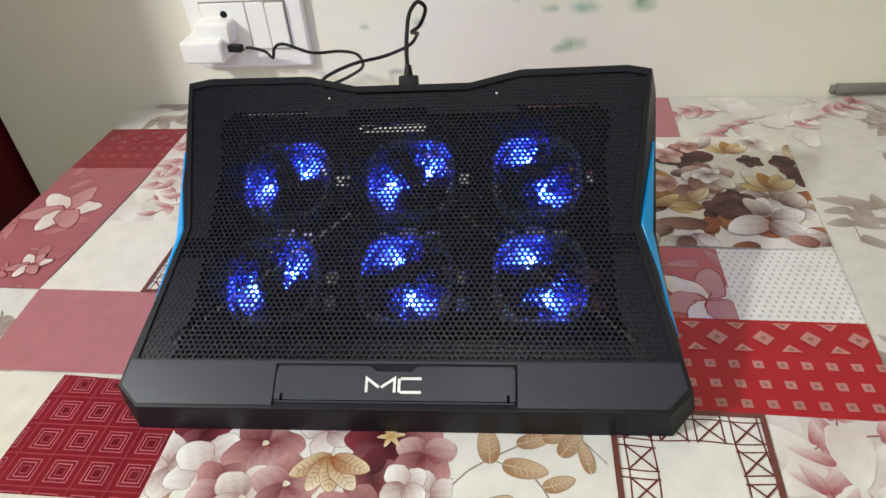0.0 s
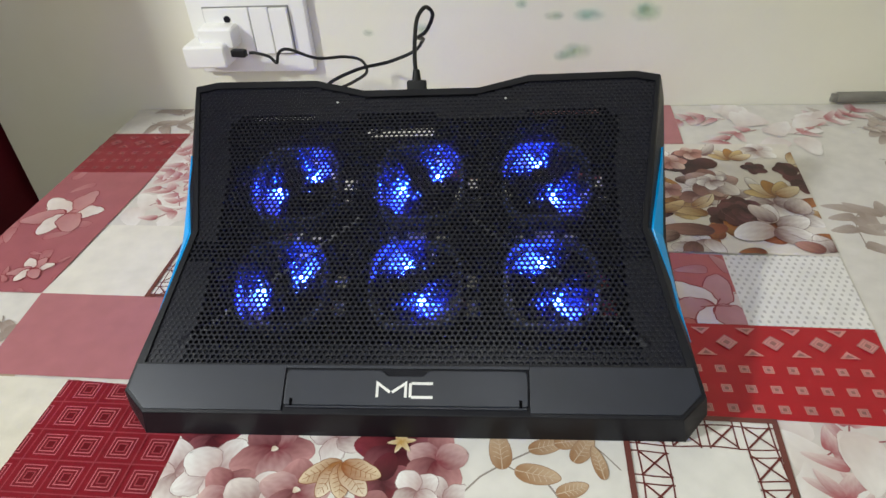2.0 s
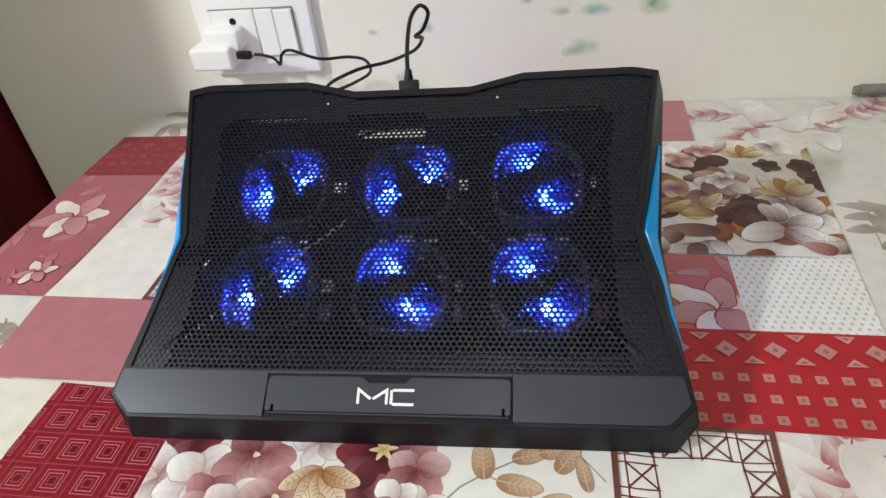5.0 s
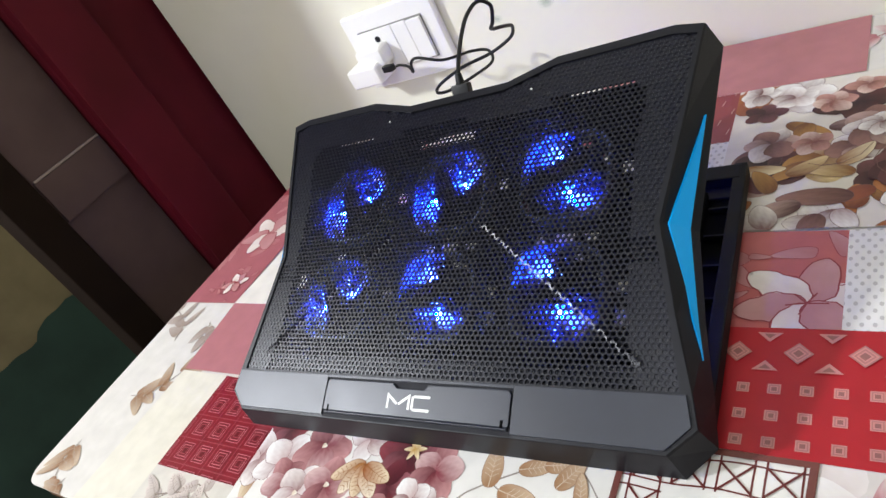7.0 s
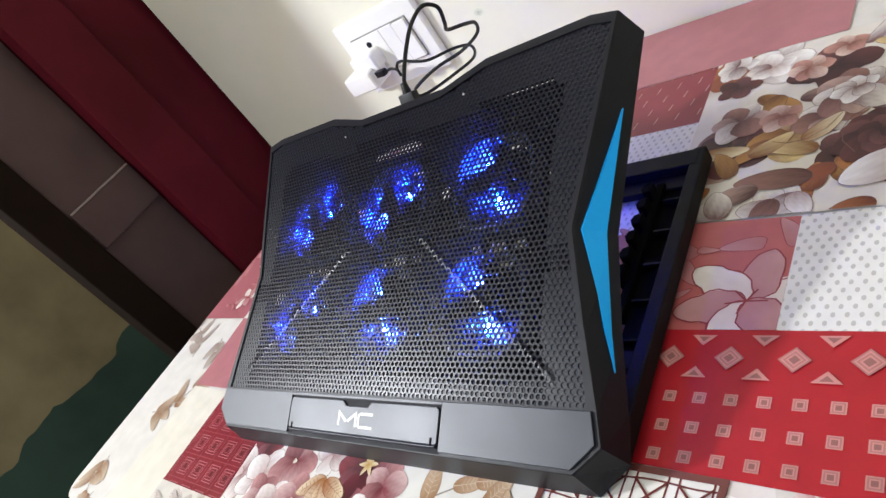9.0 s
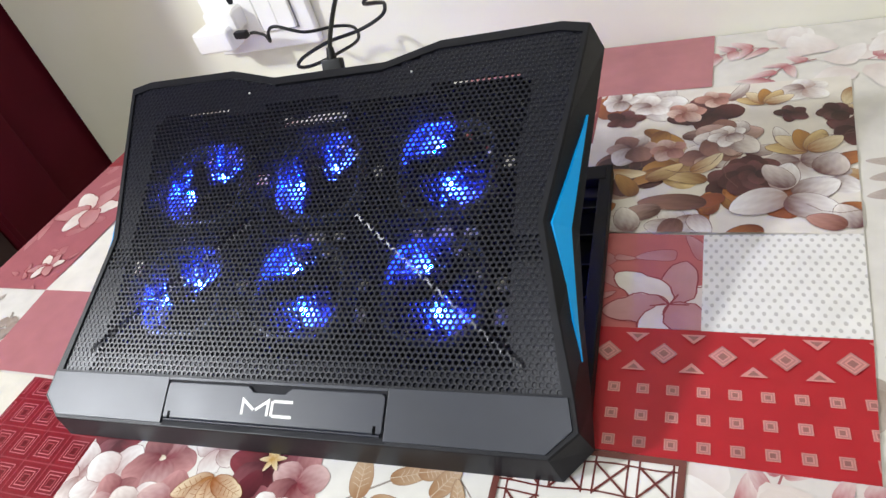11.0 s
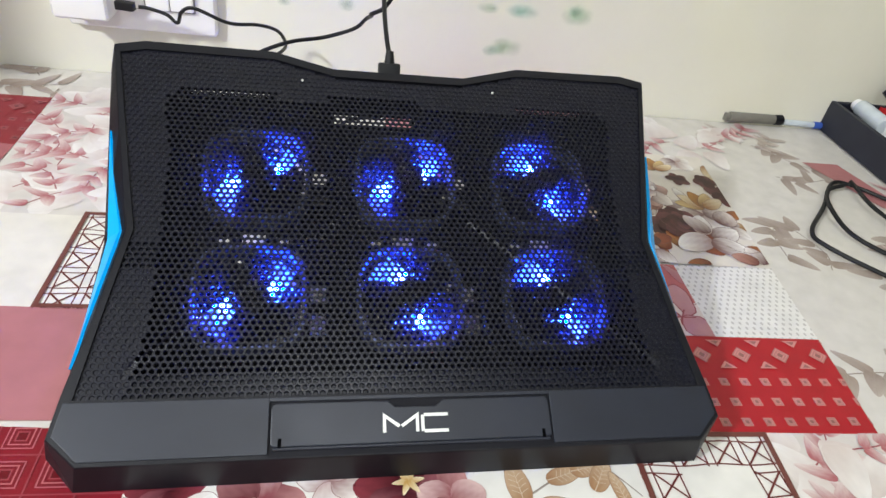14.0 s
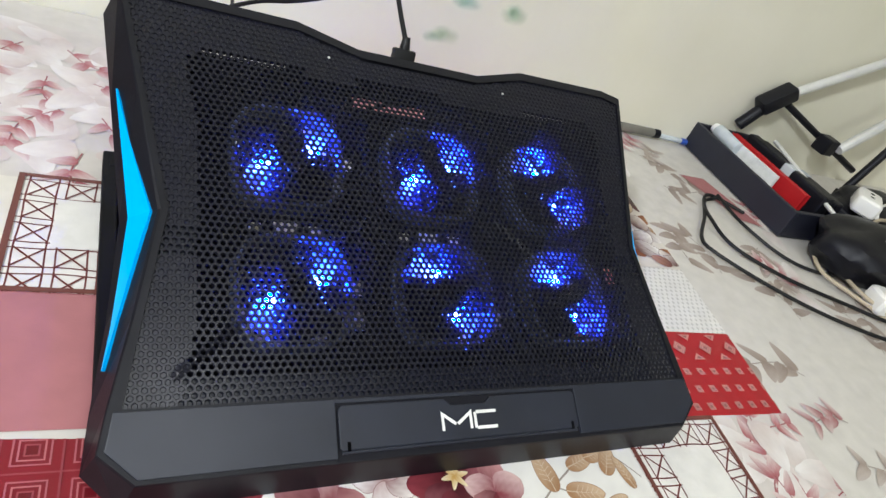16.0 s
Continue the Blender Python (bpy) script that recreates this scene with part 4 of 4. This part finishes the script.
for pts in (((-0.0187, 0.0116), (-0.0187, 0.0212), (-0.0100, 0.0150)), ((-0.0086, 0.0150), (0.0006, 0.0212), (0.0006, 0.0116)), ((0.0190, 0.0211), (0.0046, 0.0211)), ((0.0190, 0.0118), (0.0046, 0.0118)), ((0.0038, 0.0211), (0.0038, 0.0118))):
    part("logo_bar", prism(stroke(pts, 0.0019), 0.0020, 0.00225, 0, TILT), LOGO, flap, "white printed logo bar")


def on_facet(a, s, lift, side):
    """A place on the shell's side facet: a up the slope, s from its top rim (0) to its low rim (1)."""
    half = [(TOP[i], LOW[i]) for i in range(3, 9)]
    for (t0, l0), (t1, l1) in zip(half, half[1:]):
        if t1[1] <= a <= t0[1]:
            f = (a - t1[1]) / (t0[1] - t1[1])
            tx, lx = t1[0] + f * (t0[0] - t1[0]), l1[0] + f * (l0[0] - l1[0])
            return TILT @ Vector((side * (tx + s * (lx - tx) + lift), a, s * DEEP_N + lift * 0.8))
    raise ValueError(a)


def chevron(side):
    stations = [0.056, 0.078, 0.102, 0.126, 0.1393, 0.151, 0.171, 0.195, 0.219]
    bm = bmesh.new()
    rows = []
    for a in stations:
        k = 1 - (0.1393 - a) / 0.0833 if a < 0.1393 else 1 - (a - 0.1393) / 0.0797
        s0, s1 = 0.64 - 0.46 * k, 0.69 + 0.05 * k
        rows.append([bm.verts.new(on_facet(a, s, lift, side)) for s, lift in ((s0, -0.0004), (s0 + 0.01, 0.0012), (s1 - 0.01, 0.0012), (s1, -0.0004))])
    for a, b in zip(rows, rows[1:]):
        for j in range(3):
            bm.faces.new((a[j], a[j + 1], b[j + 1], b[j]))
    bm.faces.new(rows[0])
    bm.faces.new(rows[-1][::-1])
    part("side_chevron", finish(bm), BLUE, cooler, "bright blue plastic chevron inlay")


chevron(1)
chevron(-1)

# the lower frame that lies on the table, its ribs, tooth racks and the prop
lower = part("base_frame", box(-0.196, 0.196, 0.262, 0.281, 0.7525, 0.7665, 0.0015, BASE), MATT, cooler, "black ribbed base frame with tooth racks")
for s in (-1, 1):
    part("side_rail", box(min(s * 0.200, s * 0.190), max(s * 0.200, s * 0.190), 0.020, 0.283, 0.7515, 0.7660, 0.0015, BASE), MATT, lower)
    part("web", box(min(s * 0.190, s * 0.172), max(s * 0.190, s * 0.172), 0.080, 0.255, 0.7515, 0.7550, 0, BASE), VOID, lower)
    for k in range(5):
        y = 0.100 + k * 0.033
        part("rib", box(min(s * 0.190, s * 0.174), max(s * 0.190, s * 0.174), y, y + 0.0018, 0.7550, 0.7600, 0.0003, BASE), GAP, lower)
    part("rack", box(min(s * 0.172, s * 0.166), max(s * 0.172, s * 0.166), 0.120, 0.252, 0.7515, 0.7620, 0.001, BASE), VOID, lower)
    for k in range(6):
        y = 0.150 + k * 0.0170
        tooth = prism([(s * 0.1665, y), (s * 0.1665, y + 0.0115), (s * 0.1600, y + 0.0090), (s * 0.1585, y + 0.0040), (s * 0.1605, y - 0.0005)], 0.7515, 0.7690, 0.0008, BASE)
        part("tooth", tooth, VOID, lower)
for y in (0.248, 0.080, 0.022):
    part("cross_bar", box(-0.190, 0.190, y, y + 0.014, 0.7515, 0.7580, 0.001, BASE), GAP, lower)
prop = part("prop", rod(BASE @ Vector((-0.158, 0.166, 0.766)), BASE @ Vector((0.158, 0.166, 0.766)), 0.0028, 12), BLACK, cooler, "black folding prop bar")
for s in (-1, 1):
    part("prop_arm", rod(BASE @ Vector((s * 0.150, 0.166, 0.766)), BASE @ Vector((s * 0.140, 0.225, 0.862)), 0.0032, 12), BLACK, prop)
    part("rubber_foot", box(s * 0.17 - 0.012, s * 0.17 + 0.012, 0.268, 0.278, 0.7510, 0.7530, 0.0005, BASE), RUBBER, lower)

# ---- on the wall: switch plate, charger, cable ----
switch = tagged(empty("wall_socket", (-0.2515, 0.5545, 0.862), TURN), "white modular wall socket and switch plate with a raised rim", "wall socket")
part("plate", box(-0.079, 0.079, -0.012, 0.000, -0.056, 0.056, 0.006, None, 3), WHITE_PLASTIC, switch, smooth=True)
part("inner_frame", box(-0.057, 0.057, -0.0135, -0.011, -0.031, 0.031, 0.001), material("grey_seam_plastic", "82807b", 0.5), switch, "thin grey seam round the modules")
part("socket_module", box(-0.0555, 0.004, -0.0160, -0.012, -0.0295, 0.0295, 0.0012), WHITE_PLASTIC, switch)
rocker = part("switch_rocker", box(0.0055, 0.030, -0.0165, -0.012, -0.0295, 0.0295, 0.0012), WHITE_PLASTIC, switch)
part("switch_rocker", box(0.0315, 0.0555, -0.0178, -0.012, -0.0285, 0.0285, 0.0014), WHITE_PLASTIC, switch)
for x, z, r in ((-0.025, 0.016, 0.0045), (-0.034, 0.001, 0.0030), (-0.016, 0.001, 0.0030)):
    part("socket_hole", cylinder(r, -0.0003, 0.0006, 16, 0, Matrix.Translation((x, -0.0161, z)) @ pose(0, 0, 0, 90)), GAP, switch)
charger = tagged(empty("usb_charger", (-0.305, 0.525, 0.842), TURN), "white plastic phone charger plugged into the wall socket", "charger")
part("body", box(-0.026, 0.030, -0.022, 0.022, -0.015, 0.014, 0.006, None, 3), WHITE_PLASTIC, charger, smooth=True)
part("plug_head", box(-0.008, 0.040, -0.008, 0.024, 0.004, 0.032, 0.007, None, 3), WHITE_PLASTIC, charger, smooth=True)
cable = tagged(empty("usb_cable", (0, 0.27, 0.89)), "thin black looped usb cable with moulded plugs", "cable")
CI = Matrix.Translation((0, -0.27, -0.89))
cord = [(-0.0060, 0.262, 0.905), (-0.0080, 0.278, 0.915), (-0.0090, 0.300, 0.927), (-0.0080, 0.322, 0.937), (-0.002, 0.340, 0.941), (0.0035, 0.350, 0.931), (-0.004, 0.356, 0.914), (-0.014, 0.367, 0.904), (-0.012, 0.390, 0.895), (-0.015, 0.412, 0.885), (-0.026, 0.421, 0.871),
        (-0.055, 0.421, 0.860), (-0.086, 0.405, 0.859), (-0.113, 0.392, 0.852), (-0.124, 0.394, 0.842), (-0.116, 0.408, 0.835), (-0.103, 0.444, 0.829), (-0.095, 0.486, 0.824), (-0.104, 0.505, 0.832), (-0.124, 0.500, 0.839), (-0.152, 0.476, 0.847), (-0.184, 0.473, 0.860), (-0.197, 0.474, 0.855), (-0.203, 0.478, 0.842), (-0.216, 0.492, 0.845), (-0.238, 0.507, 0.845), (-0.246, 0.508, 0.845)]
part("cord", tube([CI @ Vector(p) for p in cord], 0.0019, 10, 8), RUBBER, cable, smooth=True)
plug = part("plug", box(-0.0085, 0.0085, -0.0045, 0.0045, -0.012, 0.014, 0.0018, CI @ Matrix.Translation((-0.006, 0.258, 0.888)) @ pose(0, 0, 0, -20)), RUBBER, cable, "black moulded rubber plug", smooth=True)
part("strain_relief", cylinder(0.0042, 0.013, 0.023, 16, 0.0006, CI @ Matrix.Translation((-0.006, 0.258, 0.888)) @ pose(0, 0, 0, -20), 0.0028), RUBBER, plug, smooth=True)
tail = part("plug", box(-0.011, 0.008, -0.0045, 0.0045, -0.0045, 0.0045, 0.0015, CI @ Matrix.Translation((-0.258, 0.508, 0.845)) @ pose(0, 0, 0, 0, 0, -12)), RUBBER, cable, "black moulded rubber plug", smooth=True)

# ---- clutter at the table's far side ----
Z = 0.7505
marker = tagged(empty("marker_pen", (0.535, 0.524, Z + 0.0075)), "grey marker pen lying against the wall", "pen")
part("barrel", rod((-0.040, 0, 0), (0.030, -0.001, 0), 0.0070, 18, 0.0012), GREY_MARKER, marker, smooth=True)
part("cap", rod((0.0295, -0.001, 0), (0.042, -0.001, 0), 0.0074, 18, 0.001), BLACK, marker, smooth=True)
part("tip", rod((-0.046, 0, 0), (-0.040, 0, 0), 0.0055, 14, 0.0005), GREY_MARKER, marker, smooth=True)
pen = tagged(empty("ball_pen", (0.615, 0.520, Z + 0.005)), "clear ball pen with a blue cap beside the tray", "pen")
part("barrel", rod((-0.034, 0.003, 0), (0.012, -0.001, 0), 0.0042, 14, 0.0006), CLEAR_GREY, pen, smooth=True)
part("cap", rod((0.012, -0.001, 0), (0.032, -0.003, 0), 0.0050, 14, 0.0008), INK_BLUE, pen, smooth=True)

tray = tagged(empty("desk_tray", (0.70, 0.40, Z), -2), "dark navy open desk tray full of small things", "tray")
part("floor", box(-0.062, 0.075, -0.112, 0.118, 0.0, 0.003, 0.001), NAVY, tray)
part("side", box(-0.066, -0.058, -0.116, 0.122, 0.0, 0.042, 0.002), NAVY, tray)
part("side", box(0.071, 0.079, -0.116, 0.122, 0.0, 0.042, 0.002), NAVY, tray)
part("end", box(-0.058, 0.071, -0.116, -0.108, 0.0, 0.042, 0.002), NAVY, tray)
part("end", box(-0.058, 0.071, 0.114, 0.122, 0.0, 0.042, 0.002), NAVY, tray)
book = tagged(empty("red_notebook", (0.690, 0.415, Z + 0.004), -2), "red card notebook standing on edge in the tray", "notebook")
part("cover", box(-0.0055, -0.0042, -0.095, 0.075, 0, 0.047, 0.0005), RED_CARD, book)
part("cover", box(0.0042, 0.0055, -0.095, 0.075, 0, 0.047, 0.0005), RED_CARD, book)
part("page_block", box(-0.0041, 0.0041, -0.093, 0.073, 0.001, 0.0465, 0.0005), RED_CARD, book)
for x, h, w in ((0.718, 0.056, 0.011), (0.748, 0.050, 0.010)):
    case = tagged(empty("black_case", (x, 0.395, Z + 0.004), -2), "black case standing on edge in the tray", "case", "cases in the tray")
    part("body", box(-w, w, -0.09, 0.085, 0, h, 0.004), BLACK, case)
    part("band", box(-w - 0.0005, w + 0.0005, -0.02, 0.0, 0.001, h + 0.0006, 0.002), CLEAR_GREY, case)
card = tagged(empty("white_card", (0.670, 0.395, Z + 0.004), -2), "white paper card beside the red notebook", "card")
part("sheet", box(-0.0025, 0.0025, -0.03, 0.06, 0, 0.046, 0.0004), LOGO, card)
bottle = tagged(empty("white_bottle", (0.668, 0.478, Z + 0.003)), "small pale plastic bottle lying in the tray", "bottle")
part("body", rod((-0.001, -0.030, 0.038), (0.002, 0.025, 0.040), 0.011, 20, 0.003), CLEAR_GREY, bottle, smooth=True)
part("cap", rod((0.002, 0.0245, 0.040), (0.002, 0.034, 0.040), 0.008, 18, 0.001), WHITE_PLASTIC, bottle, smooth=True)

stick = tagged(empty("metal_rod", (0.735, 0.45, Z + 0.067)), "thin bright metal rod lying across the full tray", "rod")
part("shaft", rod((0, 0, 0), (-0.035, -0.20, -0.022), 0.0032, 12, 0.0005), CHROME, stick, smooth=True)
part("grip", rod((-0.035, -0.20, -0.022), (-0.041, -0.235, -0.026), 0.0055, 14, 0.001), WHITE_PLASTIC, stick, "white plastic grip", smooth=True)

tripod = tagged(empty("camera_tripod", (0.86, 0.40, Z)), "folded tripod with silver tube legs and black joints", "tripod")
joint = (-0.125, 0.095, 0.118)
part("joint", box(-0.030, 0.030, -0.012, 0.012, -0.014, 0.014, 0.005, between(joint, (-0.005, 0.085, 0.225))[0] @ pose(0, 0, 0, 0, 90, 0)), BLACK, tripod, smooth=True)
for a, b, r, mat in ((joint, (0.16, 0.075, 0.30), 0.0075, CHROME), ((0.02, 0.04, 0.08), (0.26, 0.06, 0.27), 0.0085, CHROME), ((-0.16, 0.10, 0.06), joint, 0.0095, BLACK), ((-0.10, 0.09, 0.115), (0.12, 0.05, 0.045), 0.0055, BLACK), ((0.10, 0.03, 0.0), (0.20, 0.05, 0.20), 0.007, BLACK)):
    part("leg_tube", rod(a, b, r, 16, 0.001), mat, tripod, "bright metal tube" if mat is CHROME else "", smooth=True)
part("leg_foot", rod((0.10, 0.03, 0.0), (0.102, 0.031, 0.012), 0.010, 16, 0.002), RUBBER, tripod, smooth=True)
part("clamp", box(-0.014, 0.014, -0.014, 0.014, -0.014, 0.014, 0.004, Matrix.Translation((0.005, 0.055, 0.078))), BLACK, tripod)

def pouch(x, y, rx, ry, rz, seed, label):
    ob = tagged(empty("black_pouch", (x, y, Z)), label, "pouch", "soft pouches")
    bm = bmesh.new()
    bmesh.ops.create_icosphere(bm, subdivisions=4, radius=1)
    for v in bm.verts:
        d = noise.noise(v.co * 1.6 + Vector((seed, 0, 0))) * 0.22 + noise.noise(v.co * 5) * 0.06
        v.co *= 1 + d
        v.co = Vector((v.co.x * rx, v.co.y * ry, max(0.0, v.co.z * rz + rz * 0.75)))
    part("body", finish(bm), BLACK, ob, smooth=True)
    part("zip", tube([(-rx * 0.6, -ry * 0.3, rz * 1.35), (-rx * 0.2, -ry * 0.25, rz * 1.75), (rx * 0.3, -ry * 0.2, rz * 1.7), (rx * 0.7, 0.0, rz * 1.2)], 0.0022, 8), CHROME, ob, "bright metal zip", smooth=True)


pouch(0.738, 0.222, 0.100, 0.066, 0.042, 0, "soft black pouch among tangled cables")
pouch(0.885, 0.325, 0.105, 0.060, 0.036, 4, "soft black pouch beside the tray")


def adapter(x, y, turn, tilt, up=0.0):
    ob = tagged(empty("white_adapter", (x, y, Z + 0.006 + up), turn), "small rounded white plug adapter among the cables", "adapter", "white adapters")
    part("body", box(-0.030, 0.030, -0.019, 0.019, -0.005, 0.022, 0.009, pose(0, 0, 0, tilt, 0, 0), 3), WHITE_PLASTIC, ob, smooth=True)
    for s in (-1, 1):
        part("pin_hole", cylinder(0.0035, 0, 0.0006, 14, 0, pose(0, 0, 0, tilt, 0, 0) @ Matrix.Translation((s * 0.009, 0, 0.0217))), GAP, ob)


adapter(0.690, 0.142, -20, 0)
adapter(0.800, 0.306, 35, 0, 0.048)

E2 = Z + 0.003


def lead(name, pts, r, mat, label):
    ob = tagged(empty(name, (pts[0][0], pts[0][1], Z)), label, "cable")
    o = Vector((pts[0][0], pts[0][1], Z))
    part("cord", tube([Vector((x, y, z)) - o for x, y, z in pts], r, 8, 8), mat, ob, smooth=True)


lead("black_cable", [(0.60, 0.33, E2), (0.57, 0.362, E2), (0.545, 0.360, E2), (0.50, 0.310, E2), (0.452, 0.262, E2), (0.452, 0.235, E2), (0.49, 0.185, E2), (0.54, 0.140, E2), (0.61, 0.10, E2), (0.72, 0.06, E2)], 0.0024, RUBBER, "black cable lying in a long loop")
lead("black_cable", [(0.555, 0.352, E2 + 0.004), (0.53, 0.345, E2), (0.50, 0.300, E2 + 0.004), (0.50, 0.25, E2), (0.545, 0.195, E2), (0.62, 0.150, E2), (0.66, 0.12, E2 + 0.003), (0.75, 0.09, E2)], 0.0024, RUBBER, "black cable lying in a long loop")
lead("black_cable", [(0.575, 0.365, E2 + 0.002), (0.56, 0.30, E2 + 0.004), (0.585, 0.24, E2), (0.63, 0.21, E2), (0.70, 0.20, E2 + 0.004)], 0.0024, RUBBER, "black cable lying in a long loop")
lead("beige_cable", [(0.70, 0.27, E2), (0.655, 0.245, E2 + 0.006), (0.63, 0.205, E2 + 0.004), (0.645, 0.165, E2 + 0.004), (0.68, 0.12, E2), (0.73, 0.06, E2), (0.80, 0.0, E2)], 0.0026, BEIGE_CORD, "beige cord tangled with the black cables")
lead("beige_cable", [(0.86, 0.29, E2 + 0.045), (0.78, 0.27, E2 + 0.05), (0.70, 0.245, E2 + 0.014), (0.67, 0.21, E2 + 0.008), (0.66, 0.15, E2 + 0.008), (0.71, 0.08, E2 + 0.003), (0.77, 0.02, E2)], 0.0026, BEIGE_CORD, "beige cord tangled with the black cables")
lead("white_lead", [(0.815, 0.295, E2 + 0.060), (0.80, 0.262, E2 + 0.035), (0.785, 0.225, E2 + 0.055), (0.765, 0.185, E2 + 0.045), (0.742, 0.150, E2 + 0.003)], 0.0028, WHITE_PLASTIC, "short white lead hanging over the pouch")
